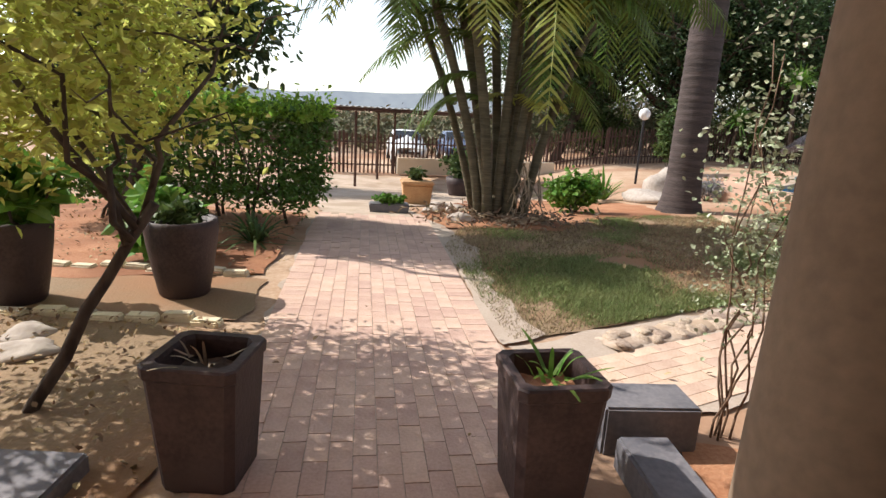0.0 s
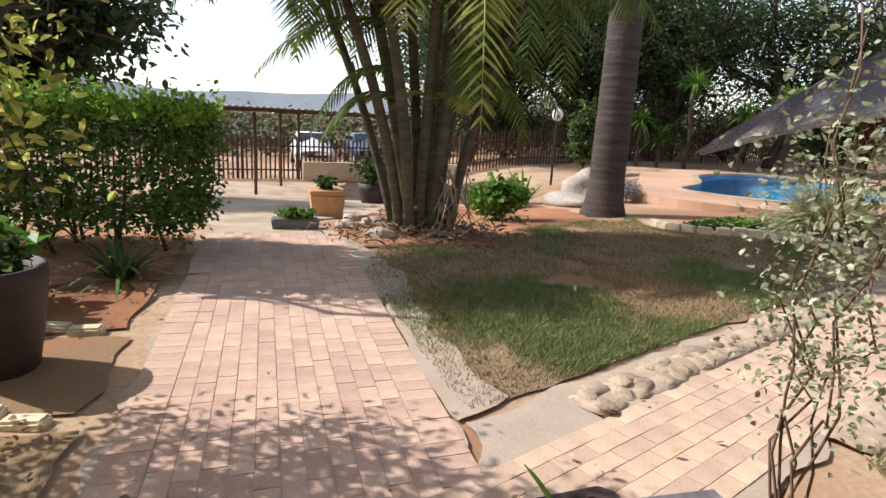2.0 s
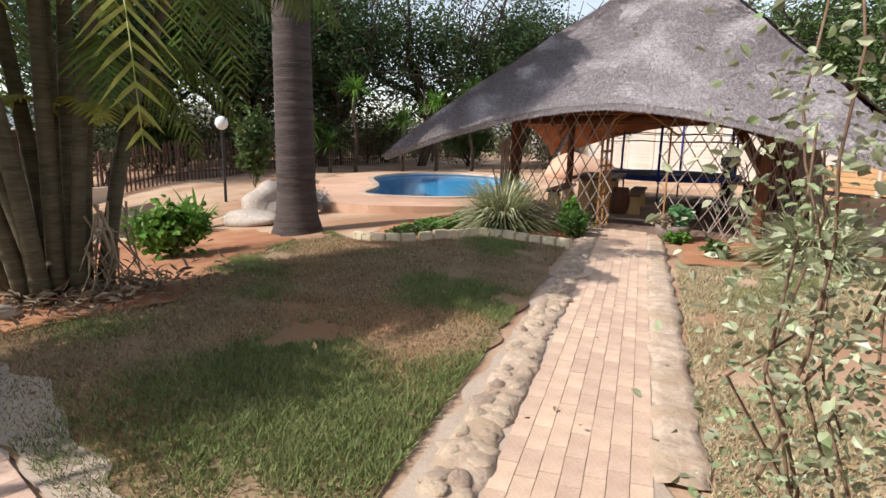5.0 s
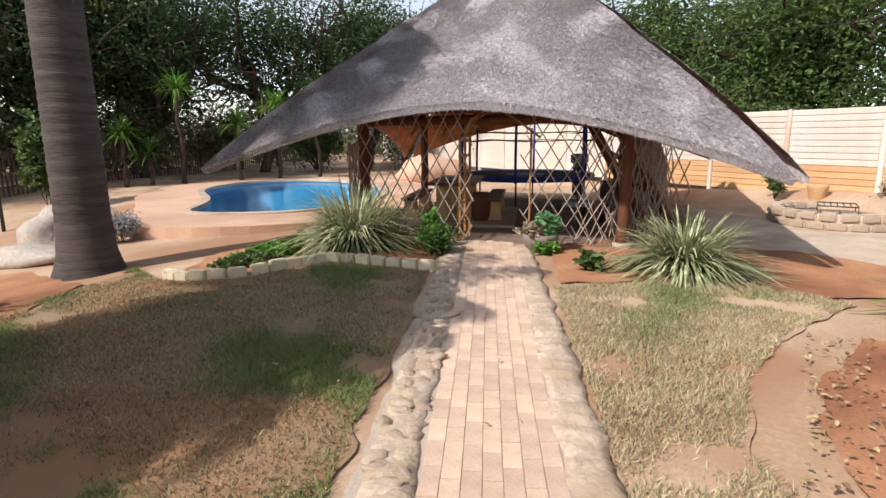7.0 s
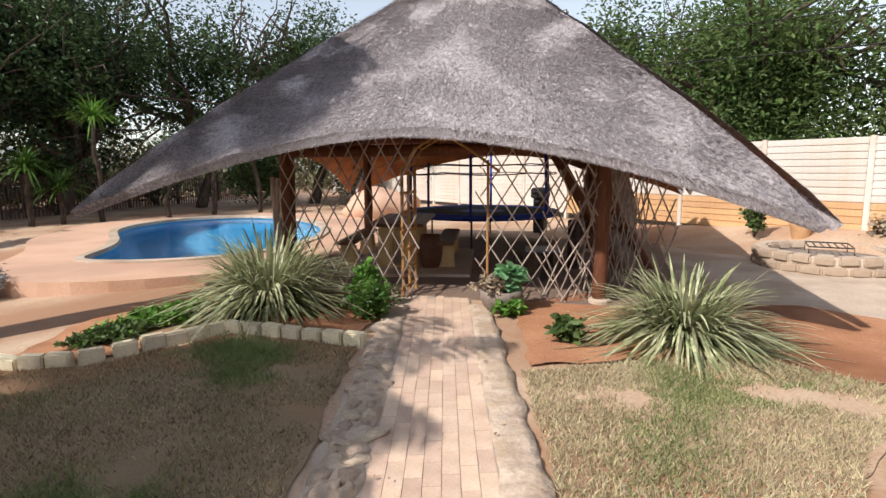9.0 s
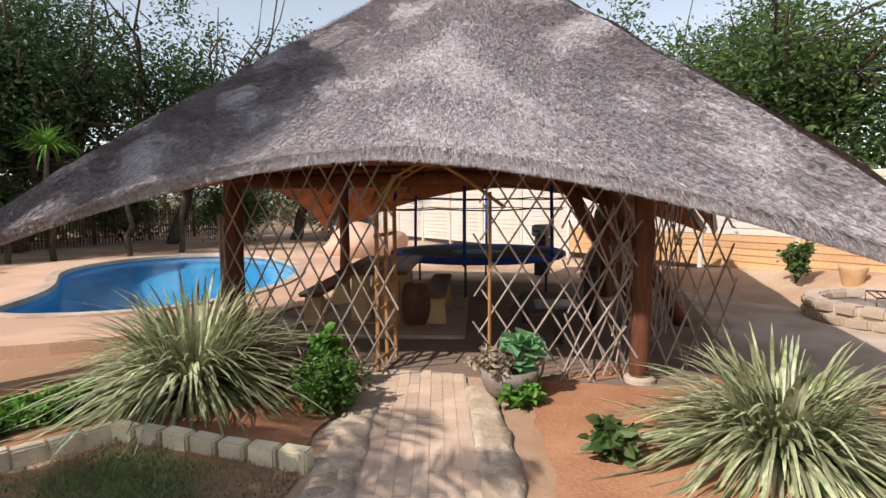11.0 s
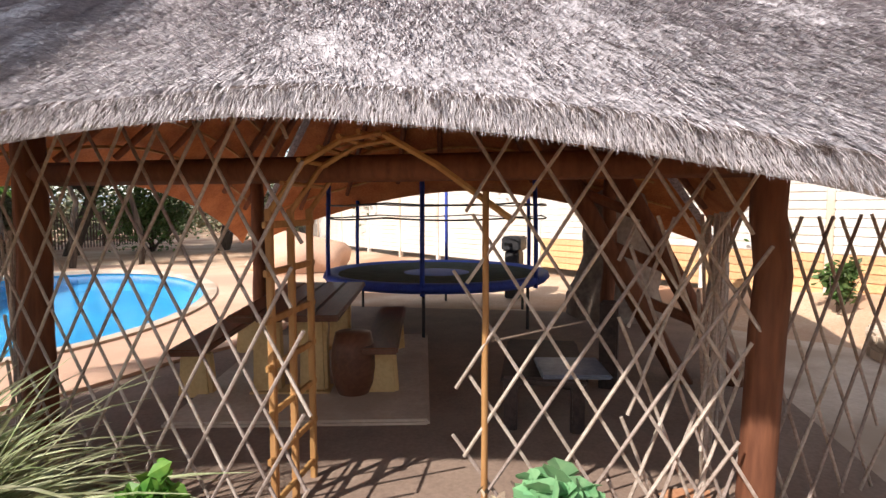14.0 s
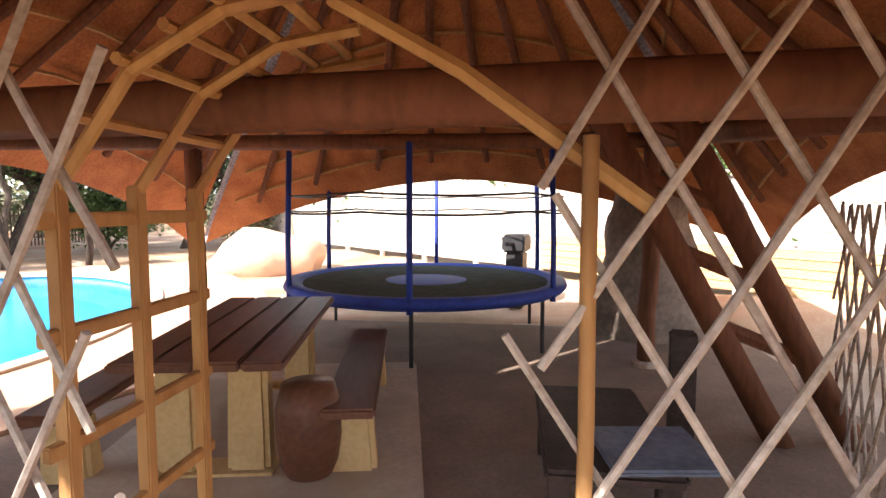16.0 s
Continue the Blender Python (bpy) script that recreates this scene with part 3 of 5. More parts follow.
def lattice(p0, p1, low, high, cell_w, cell_h, label, seed, ragged=0.12, width=0.0095):
    """Expanding garden lattice: two layers of round laths, fastened where they cross."""
    rng = np.random.default_rng(seed)
    p0, p1 = Vector(p0), Vector(p1)
    L = (p1 - p0).length
    d = (p1 - p0).normalized()
    nrm = Vector((-d.y, d.x, 0))
    root = empty("garden_lattice", p0, label, "lattice", "lattice panels of the pavilion")
    k = cell_h / cell_w
    for layer, sg in ((0, 1), (1, -1)):
        n = int((L + (high - low) / k) / cell_w) + 2
        for i in range(-1, n + 1):
            x0 = i * cell_w if sg < 0 else i * cell_w - (high - low) / k
            # clip the lath to the panel
            t0, t1 = 0.0, (high - low) / k
            xa, xb = (x0, x0 + t1) if sg > 0 else (x0, x0 - t1)
            lo, hi = 0.0, 1.0
            if xb != xa:
                ta, tb = (-ragged * rng.random() - xa) / (xb - xa), (L + ragged * rng.random() - xa) / (xb - xa)
                lo, hi = max(0.0, min(ta, tb)), min(1.0, max(ta, tb))
            if hi - lo < 0.06:
                continue
            a = d * (xa + (xb - xa) * lo) + Vector((0, 0, low + (high - low) * lo)) + nrm * (0.011 * (1 if layer else -1))
            b = d * (xa + (xb - xa) * hi) + Vector((0, 0, low + (high - low) * hi)) + nrm * (0.011 * (1 if layer else -1))
            jig = Vector(rng.normal(size=3)) * 0.008
            obj("lath", *tube([a + jig, a.lerp(b, 0.5) + Vector(rng.normal(size=3)) * 0.006, b - jig], width, 6), M_LATH, root)
    return root


lattice(pv(-2.05, 1.62), pv(-0.08, 1.22), 0.03, 2.08, 0.25, 0.39, "diamond lattice of grey-brown laths closing the pavilion front", 11)
lattice(pv(0.78, 1.36), pv(2.02, 1.5), 0.03, 2.08, 0.25, 0.39, "diamond lattice of grey-brown laths beside the doorway", 12)
lattice(pv(1.55, 1.53), pv(3.0, 2.2), 0.03, 1.6, 0.20, 0.46, "squeezed lattice panel of brown laths past the post", 13)
lattice(pv(1.95, 1.8), pv(2.9, 4.4), 0.03, 1.6, 0.28, 0.5, "lattice panel along the side of the pavilion", 14)
lattice(pv(-2.2, 1.75), pv(-2.85, 2.6), 0.05, 1.5, 0.16, 0.42, "squeezed dark lattice panel past the post", 15)


def arbor():
    root = empty("garden_arbor", pv(0.3, 1.6), "honey-coloured wooden trellis arbor over the doorway", "arbor")
    base = Vector(root.location)
    for v in (1.35, 1.6, 1.86):
        obj("upright", *box(*(pv(-0.24, v, 0.82) - base), 0.035, 0.035, 1.64, 0.004, -77), M_ARBOR, root)
    for i in range(7):
        obj("crossbar", *box(*(pv(-0.24, 1.6, 0.12 + 0.24 * i) - base), 0.62, 0.022, 0.035, 0.004, 12.9), M_ARBOR, root)
    obj("upright", *limb(pv(0.84, 1.36, 0.0) - base, pv(0.84, 1.36, 1.72) - base, 0.017, 0.016, np.random.default_rng(2), 0.004), M_ARBOR, root, "round yellow pole", True)
    prof = [(-0.24, 1.62), (-0.06, 1.86), (0.14, 1.97), (0.34, 2.0)]
    for v in (1.35, 1.6, 1.86):
        for (u0, z0), (u1, z1) in zip(prof, prof[1:]):
            obj("arch_bar", *tube([pv(u0, v, z0) - base, pv(u1, v, z1) - base], 0.015, 6), M_ARBOR, root)
    for u, z in [(-0.15, 1.75), (-0.06, 1.86), (0.04, 1.92), (0.14, 1.97), (0.24, 1.99)]:
        obj("arch_rung", *tube([pv(u, 1.31, z + 0.015) - base, pv(u, 1.9, z + 0.015) - base], 0.013, 6), M_ARBOR, root)
    obj("arch_bar", *tube([pv(0.34, 1.4, 2.0) - base, pv(0.6, 1.4, 1.85) - base, pv(0.97, 1.4, 1.58) - base], 0.018, 6), M_ARBOR, root)


arbor()

# ---- furniture under the roof ----
def table_set():
    ang = 12.9 + 11.0
    root = empty("picnic_table", pv(-1.15, 4.0), "dark varnished table on pale ochre legs", "table", "", ang)
    for k in range(4):
        obj("plank", *box(0, -0.345 + 0.23 * k, 0.74, 2.1, 0.222, 0.055, 0.012), M_TABLE, root)
    for x in (-0.75, 0.75):
        for y in (-0.2, 0.2):
            obj("leg", *box(x, y, 0.38, 0.16, 0.22, 0.66, 0.03, 0, 1.1), M_PLINTH, root)
        obj("foot", *box(x, 0, 0.035, 0.26, 0.72, 0.07, 0.02), M_PLINTH, root)
    for off, lab in ((-1.02, 0), (0.98, 1)):
        m = pose(*pv(-1.15, 4.0), 0, 0, ang) @ pose(0, -off * 0.8, 0)
        if lab == 0:
            b = empty("bench", (0, 0, 0), "low dark timber bench on rounded ochre supports", "bench", "benches at the table")
            b.matrix_basis = m
            obj("seat", *box(0, 0, 0.45, 2.0, 0.3, 0.06, 0.015), M_TABLE, b)
            for x in (-0.75, 0.75):
                obj("support", *box(x, 0, 0.21, 0.14, 0.24, 0.42, 0.03, 0, 1.25), M_PLINTH, b)
        else:
            copy_thing(b, m)
    stool = empty("stump_stool", pv(-0.46, 3.3, 0.02), "dark barrel-shaped stump beside the bench", "stool")
    obj("barrel", *lathe([(0.12, 0), (0.17, 0.12), (0.19, 0.26), (0.185, 0.42), (0.15, 0.56), (0, 0.57)], 18), M_TABLE, stool, smooth=True)
    tagged(obj("table_slab", *box(*pv(-0.95, 4.0, 0.018), 2.9, 2.0, 0.07, 0.02, ang), M_CEMENT), "low pale cement slab under the table", kind="structure")
    low = empty("low_bench", pv(1.15, 3.3), "low dark timber bench with a grey-blue sheet on it", "bench", "", 12.9)
    obj("seat", *box(0, 0, 0.40, 1.2, 0.62, 0.06, 0.02), M_DARKBOX, low)
    for x in (-0.5, 0.5):
        for y in (-0.24, 0.24):
            obj("leg", *box(x, y, 0.19, 0.1, 0.1, 0.37, 0.012), M_DARKBOX, low)
    tagged(obj("folded_sheet", *box(*pv(1.35, 2.95, 0.445), 0.5, 0.5, 0.03, 0.012, 20), M_TARP), "folded grey-blue plastic sheet on the bench", "sheet")
    post = empty("short_post", pv(1.75, 3.9), "short square dark timber post", "post")
    obj("shaft", *box(0, 0, 0.4, 0.16, 0.16, 0.8, 0.015), M_DARKBOX, post)
    bx = empty("metal_box", pv(0.73, 8.9, 0.86), "dark metal box on a stand behind the trampoline", "box")
    obj("case", *box(0, 0, 0.14, 0.5, 0.35, 0.26, 0.03), M_BLACK, bx)
    obj("spout", *tube([(-0.25, 0, 0.14), (-0.45, 0.05, 0.15)], 0.03, 8), M_BLACK, bx)
    obj("stand", *box(0, 0, -0.42, 0.36, 0.26, 0.85, 0.02), M_BLACK, bx)


table_set()


def trampoline():
    c = pv(-0.35, 6.9)
    root = empty("trampoline", c, "round trampoline with blue padding and a netted frame", "trampoline")
    R, n = 1.62, 40
    obj("jumping_mat", *lathe([(R - 0.18, 0.62), (R - 0.18, 0.70), (0.01, 0.685)], n), M_MAT, root)
    obj("edge_pad", *lathe([(R - 0.17, 0.69), (R - 0.1, 0.725), (R + 0.02, 0.72), (R + 0.04, 0.66), (R - 0.02, 0.60), (R - 0.1, 0.64), (R - 0.17, 0.69)], n), M_BLUE, root, "blue padded rim", True)
    for k in range(6):
        w = 2 * math.pi * (k + 0.06) / 6 + math.radians(192.9)
        x, y = R * math.cos(w), R * math.sin(w)
        obj("pole", *tube([(x, y, 0.58), (x, y, 1.2), (x * 0.98, y * 0.98, 2.15)], 0.03, 9), M_BLUE, root, smooth=True)
        obj("leg", *tube([(x * 0.93, y * 0.93, 0.6), (x * 0.93, y * 0.93, 0.0)], 0.022, 8), M_BLACK, root)
    for z in (1.52, 1.7):
        pts = [(R * 0.985 * math.cos(2 * math.pi * k / 48), R * 0.985 * math.sin(2 * math.pi * k / 48), z - 0.03 * abs(math.sin(3 * 2 * math.pi * k / 48))) for k in range(49)]
        obj("net_rope", *tube(pts, 0.012, 5, False), M_BLACK, root)


trampoline()


# ---- boundary: precast wall on its bank, palisade fence ----
def precast_wall():
    d, a = Vector((0.5, 0.866, 0)), Vector((16.1, 3.39, 0))
    root = empty("wall_precast", (0, 0, 0), "white precast plank wall with rust stains", "")
    tagged(root, kind="structure")
    turn = 60.0
    plank = stained = None
    for k in range(-6, 13):
        c = a + d * (k * 1.9)
        obj("wall_post", *box(c.x, c.y, 1.1, 0.10, 0.11, 2.1, 0.012, turn), M_WALLW, root)
        for j in range(14):
            m = c + d * 0.95
            if plank is None:
                plank = obj("plank", *box(0, 0, 0, 1.8, 0.06, 0.128, 0.012), M_WALLW, root)
                ob = plank
            elif j < 5 and k < 3 and stained is None:
                stained = obj("plank", *box(0, 0, 0, 1.8, 0.06, 0.128, 0.012), M_STAINW, root, "plank stained orange by soil")
                ob = stained
            else:
                ob = new("plank", stained.data if j < 5 and k < 3 else plank.data)
                ob.parent = root
            ob.matrix_basis = pose(m.x, m.y, 0.36 + 0.131 * j, 0, 0, turn)
    n = Vector((-0.866, 0.5, 0))
    V, F = [], []
    steps = 60
    for i in range(steps + 1):
        c = a + d * (-12 + 37 * i / steps)
        k = 0.5 - 0.35 * smoothstep(-2, 4, -12 + 37 * i / steps)
        for off, z in ((-3, 0.9 * k), (0.1, 0.92 * k), (0.35, 0.85 * k), (0.9, 0.45 * k), (1.5, 0.16 * k), (2.3, -0.03)):
            q = c + n * (off + 0.25 * noise.noise((i * 0.4, off, 0)))
            V.append((q.x, q.y, z + 0.06 * noise.noise((i * 0.5, off * 2, 3))))
    for i in range(steps):
        for k in range(5):
            F.append([i * 6 + k, i * 6 + k + 1, (i + 1) * 6 + k + 1, (i + 1) * 6 + k])
    obj("soil_bank", V, F, M_EARTH, None, "pinkish earth bank below the white wall", True, kind="structure")


precast_wall()


def palisade():
    pts = [(-12, 19.4), (-3.7, 21.6), (10.5, 25.4), (18, 27.7), (26, 29)]
    root = empty("palisade_fence", (0, 0, 0), "rust-brown steel palisade fence with pointed pales", "fence")
    pale = None
    num = 0
    rest = []
    for (x0, y0), (x1, y1) in zip(pts, pts[1:]):
        L = math.hypot(x1 - x0, y1 - y0)
        turn = math.degrees(math.atan2(y1 - y0, x1 - x0))
        for zr in (0.3, 1.15):
            q = [(x0 + (x1 - x0) * i / 10, y0 + (y1 - y0) * i / 10) for i in range(11)]
            obj("rail", *tube([(x, y, gz(x, y) + zr) for x, y in q], 0.028, 4), M_FENCE, root)
        n = int(L / 0.155)
        for i in range(n):
            x, y = x0 + (x1 - x0) * i / n, y0 + (y1 - y0) * i / n
            shape = [(-0.03, 0), (0.03, 0), (0.03, 1.45), (0.0, 1.56), (-0.03, 1.45)]
            V = [(u, w, z) for w in (-0.006, 0.006) for u, z in shape]
            F = [[4, 3, 2, 1, 0], [5, 6, 7, 8, 9]] + [[k, (k + 1) % 5, 5 + (k + 1) % 5, 5 + k] for k in range(5)]
            m = pose(x, y, gz(x, y) - 0.04, 0, random.uniform(-1.5, 1.5), turn) @ pose(0, -0.035, 0)
            if -4 < x < 18:
                num += 1
                if pale is None:
                    pale = obj("pale", V, F, M_FENCE, root)
                    ob = pale
                else:
                    ob = new("pale", pale.data)
                    ob.parent = root
                ob.matrix_basis = m
            else:
                rest.append(([m @ Vector(v) for v in V], F))
            if i % 18 == 0:
                obj("fence_post", *box(x, y, gz(x, y) + 0.75, 0.09, 0.09, 1.6, 0.006, turn), M_FENCE, root)
    obj("fence_rest", *join(rest), M_FENCE, root, kind="stuff")


palisade()


# ---- palms ----
def cane_palms():
    rng = np.random.default_rng(21)
    root = empty("cane_palm_clump", (0.95, 8.4, gz(0.95, 8.4)), "clump of leaning green-brown cane palms with arching fronds", "palm")
    heads = []
    lean = [(-0.95, -0.2), (-0.72, 0.25), (-0.5, -0.35), (-0.25, 0.3), (0.0, -0.2), (0.12, 0.4), (0.32, -0.35), (0.5, 0.25), (0.95, 0.05), (-1.3, 0.5), (0.2, 0.0)]
    for k, (lx, ly) in enumerate(lean):
        b = Vector((lx * 0.33 + rng.normal() * 0.05, ly * 0.45, -0.1))
        H = rng.uniform(3.1, 3.8) if k % 2 == 0 else rng.uniform(4.1, 5.2)
        t = Vector((lx * (0.6 + 0.24 * H), ly * 1.3, H))
        pts = [b.lerp(t, j / 9) + Vector((-lx * 0.16 * math.sin(math.pi * j / 9), 0, 0)) for j in range(10)]
        r = rng.uniform(0.05, 0.078)
        obj("stem", *tube(pts, [r * 1.35, r * 1.1, r, r, r * 0.95, r * 0.95, r * 0.9, r * 0.85, r * 0.8, r * 0.7], 9), M_CANE, root, smooth=True)
        heads.append(t)
    green, yellow = [], []
    for t in heads:
        for j in range(9 if t.z < 4 else 17):
            h = rng.uniform(0, 2 * math.pi)
            f = frond(t + Vector((0, 0, rng.uniform(-0.5, 0.1))), h, rng.uniform(1.7, 2.6), rng.uniform(0.45, 0.95), rng.uniform(0.6, 1.2), rng, 0.42, 30, 0.6)
            (yellow if rng.random() < 0.12 else green).append(f)
    # the long fronds that arch over the walk and the lower shoots
    for h, L, rise, curl, z in ((3.2, 2.5, 0.35, 0.62, 2.55), (3.5, 1.7, 0.5, 0.95, 2.0), (3.0, 1.5, 0.55, 0.95, 1.7), (0.1, 2.0, 0.5, 0.9, 2.3), (4.6, 1.6, 0.6, 0.9, 2.2), (0.4, 1.6, 0.7, 1.2, 2.0)):
        green.append(frond((-0.3 if 2 < h < 4 else 0.4, 0, z), h, L, rise, curl, rng, 0.36, 30, 0.6))
    for h in (0.2, 1.1, 3.6, 4.9, 5.8):
        yellow.append(frond((0.2, 0.2, 1.6), h, 1.0, 1.0, 1.0, rng, 0.3, 18, 0.2))
    for k, f in enumerate(green):
        obj("frond", *f, M_FROND, root)
    for f in yellow:
        obj("frond", *f, M_FRONDY, root, "yellowing frond")
    dead = []
    for _ in range(26):
        a = Vector((0.28 + rng.normal() * 0.1, -0.4 + rng.normal() * 0.08, rng.uniform(0.4, 0.95)))
        dead.append(tube([a, a + Vector((rng.normal() * 0.06, -0.05, -0.2)), a + Vector((rng.normal() * 0.14, -0.1, -rng.uniform(0.3, 0.5)))], [0.012, 0.009, 0.004], 4))
    obj("dead_frond", *join(dead), M_DEAD, root, "dry hanging frond strips")
    P = [(rng.normal() * 0.6, rng.normal() * 0.35 - 0.25, rng.uniform(0.02, 0.16)) for _ in range(900)]
    obj("dry_litter", *leaves(P, 0.12, rng, 5.0), M_DEAD, root, kind="stuff")


cane_palms()


def big_palm(x, y, top, reach, label, seed):
    root = empty("tall_palm", (x, y, gz(x, y)), label, "palm")
    prof = [(0.50, -0.1), (0.43, 0.08), (0.37, 0.3), (0.34, 0.7)]
    z = 0.7
    while z < top:
        r = 0.34 - 0.008 * z
        prof += [(r, z + 0.02), (r + 0.008, z + 0.06), (r, z + 0.1)]
        z += 0.13
    obj("trunk", *lathe(prof, 22), M_PALMBARK, root, smooth=True)
    rng = np.random.default_rng(seed)
    for k in range(90):
        obj("frond", *frond((0, 0, top - rng.uniform(0.0, 1.3)), k * 0.4 + rng.random() * 0.2, reach * rng.uniform(0.85, 1.1), rng.uniform(0.2, 0.9), rng.uniform(0.6, 0.95), rng, 0.6, 34, 0.6), M_FROND, root)


big_palm(4.9, 11.25, 7.2, 2.4, "tall grey ringed palm trunk on the lawn", 3)

# ---- trees and shrubs ----
tree("citrus_tree", (-1.95, 2.35, 0), (-1.4, 2.75, 0.98), 0.036, (-2.35, 3.2, 1.9), (1.65, 1.35, 1.2), 600, 22, 0.066, M_LEAFY, "yellow-green leafy garden tree leaning over the bed", 31, 6, spread=0.13, hollow=0.5, long=2.6)
# added tree; its crown sits above the view to shade lawn and path
tree("citrus_tree", (-3.6, 6.2, 0), (-3.2, 6.5, 2.6), 0.09, (-3.0, 7.6, 3.9), (1.7, 1.4, 1.1), 460, 26, 0.085, M_LEAFY, "tall leafy tree added by the hedge to shade the lawn", 32, 7, spread=0.14, hollow=0.35, long=2.6)
tree("mango_tree", (-7.5, 15.0, -0.7), (-7.3, 15.0, 0.9), 0.25, (-7.3, 14.8, 3.2), (3.4, 3.0, 2.7), 420, 30, 0.24, M_LEAFD, "dense dark rounded tree beyond the hedge", 33, 8, spread=0.3, hollow=0.6, long=2.6)


def hedge():
    rng = np.random.default_rng(40)
    root = empty("clipped_hedge", (-2.95, 7.0, 0), "clipped box hedge, top coloured as sunlit, on bare stems", "hedge")
    for k in range(16):
        x, y = rng.uniform(-1.4, 1.15), rng.uniform(-0.5, 0.6)
        obj("stem", *limb((x, y, -0.1), (x + rng.normal() * 0.12, y + rng.normal() * 0.1, 0.8), 0.022, 0.012, rng, 0.15, 4), M_BARK, root, smooth=True)
    n = 15000
    P = rng.uniform(-1, 1, (n, 3))
    shell = rng.random(n) < 0.75
    ax = rng.integers(0, 3, n)
    for i in np.where(shell)[0]:
        P[i, ax[i]] = math.copysign(rng.uniform(0.8, 1.05), P[i, ax[i]])
    P = P * np.array([1.42, 0.78, 0.56]) + np.array([0, 0, 0.9]) + rng.normal(size=(n, 3)) * 0.05
    keep = [p for p in P if noise.noise((p[0] * 3, p[1] * 3, p[2] * 3)) > -0.42]
    obj("foliage", *leaves(keep, 0.065, rng, 2.0), M_HEDGE, root)
    # top layer of leaves, coloured lighter to look sunlit
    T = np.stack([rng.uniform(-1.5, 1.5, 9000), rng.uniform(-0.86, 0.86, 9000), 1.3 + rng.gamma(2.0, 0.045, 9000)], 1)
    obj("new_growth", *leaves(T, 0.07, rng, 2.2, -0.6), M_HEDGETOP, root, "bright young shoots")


hedge()

BACK = [(5.5, 27.5, 5.0, 5.2), (10.5, 27.5, 5.5, 6.0), (14.5, 26.5, 5.2, 5.5), (19.5, 25.0, 5.5, 6.0), (23.5, 22.0, 5.0, 5.5), (8.0, 33.0, 6.5, 6.5), (17.5, 32.0, 6.5, 7.0)]
for i, (x, y, zc, rr) in enumerate(BACK):
    z = gz(x, y)
    tree("shade_tree", (x, y, z), (x + 0.9, y - 0.3, z + 2.6), 0.26, (x, y, z + zc + 0.3), (rr * 0.9, rr * 0.8, rr * 0.85), 220 if i == 3 else 560, 58, 0.17, M_LEAFD, "large dark shade tree near the fence", 50 + i, 13, spread=0.36, hollow=0.2, long=2.4, group="shade trees")
RIGHT = [(20.0, 3.5, 5.2, 4.6), (22.5, 8.0, 5.6, 5.0), (19.5, -0.8, 4.8, 4.4), (25.5, 13.5, 6.0, 5.5), (18.5, -5.0, 5.0, 4.5), (28.0, 4.0, 7.0, 6.0)]
for i, (x, y, zc, rr) in enumerate(RIGHT):
    tree("wall_tree", (x, y, 0.7), (x + 0.2, y + 0.3, 3.0), 0.22, (x, y, zc - 1.6), (rr * 0.8, rr * 0.8, rr * 0.85), 500, 58, 0.155, M_LEAFM, "leafy green tree behind the white wall", 70 + i, 9, spread=0.32, hollow=0.2, long=2.8, group="trees behind the wall")


for k, (x, y) in enumerate([(3.5, 27.5), (7.5, 28.2), (11.5, 28.6), (15.5, 29), (19.5, 28), (22, 24), (24.5, 20)]):
    rng0 = np.random.default_rng(300 + k)
    thicket = empty("thicket", (x, y, gz(x, y)), "dry grey-green undergrowth below the shade trees", "bush", "undergrowth")
    obj("stems", *join([limb((0, 0, -0.1), (rng0.normal(), rng0.normal() * 0.5, 2.2), 0.05, 0.015, rng0, 0.2) for _ in range(6)]), M_BARK, thicket, smooth=True)
    obj("foliage", *leaves(clumps((0, 0, 1.5), (2.6, 1.2, 1.7), 230, 18, 0.25, rng0, 0.3), 0.15, rng0, 2.2), M_LEAFM if k % 2 else M_BUSH, thicket)


def spiky(name, at, n, length, width, leaf, label, seed, stand=0.7, trunk=0.0, category="plant", group="", single=False):
    """A tuft of long strap leaves that rise and arch over."""
    rng = np.random.default_rng(seed)
    root = empty(name, (at[0], at[1], at[2] if len(at) > 2 else gz(*at)), label, category, group)
    parts = []
    for k in range(n):
        w = rng.uniform(0, 2 * math.pi)
        e = rng.uniform(0.45, 1.42) if stand < 1 else rng.uniform(0.5, 1.45)
        L = length * rng.uniform(0.55, 1.1)
        h = Vector((math.cos(w), math.sin(w), 0))
        sd = Vector((-h.y, h.x, 0))
        o = h * rng.uniform(0, 0.3 if single else 0.08) + Vector((0, 0, trunk))
        droop = rng.uniform(0.3, 0.95) * (1.35 - e / 1.8) if stand < 1 else rng.uniform(0.1, 0.5)
        V = []
        over = 0.5 * rng.random() if stand < 1 else 0.1
        for j in range(8):
            t = j / 7
            p = o + h * L * (math.cos(e) * t + over * t ** 2.2) + Vector((0, 0, L * (math.sin(e) * t * 1.2 - (droop + over * 0.6) * t * t)))
            if p.z < 0.02 and trunk < 0.1:
                p.z = 0.02
            ww = width * (0.55 + 0.9 * t) * (1 - t) ** 0.6 + 0.002
            V += [p - sd * ww, p + sd * ww]
        blade = (V, [[2 * j, 2 * j + 1, 2 * j + 3, 2 * j + 2] for j in range(7)])
        if single and k % 16 == 0:
            obj("leaf", *blade, leaf, root)
        else:
            parts.append(blade)
    obj("foliage", *join(parts), leaf, root)
    if trunk > 0.3:
        obj("stem", *limb((0, 0, -0.1), (0, 0, trunk), 0.09, 0.06, rng, 0.08), M_BARK, root, smooth=True)
    return root


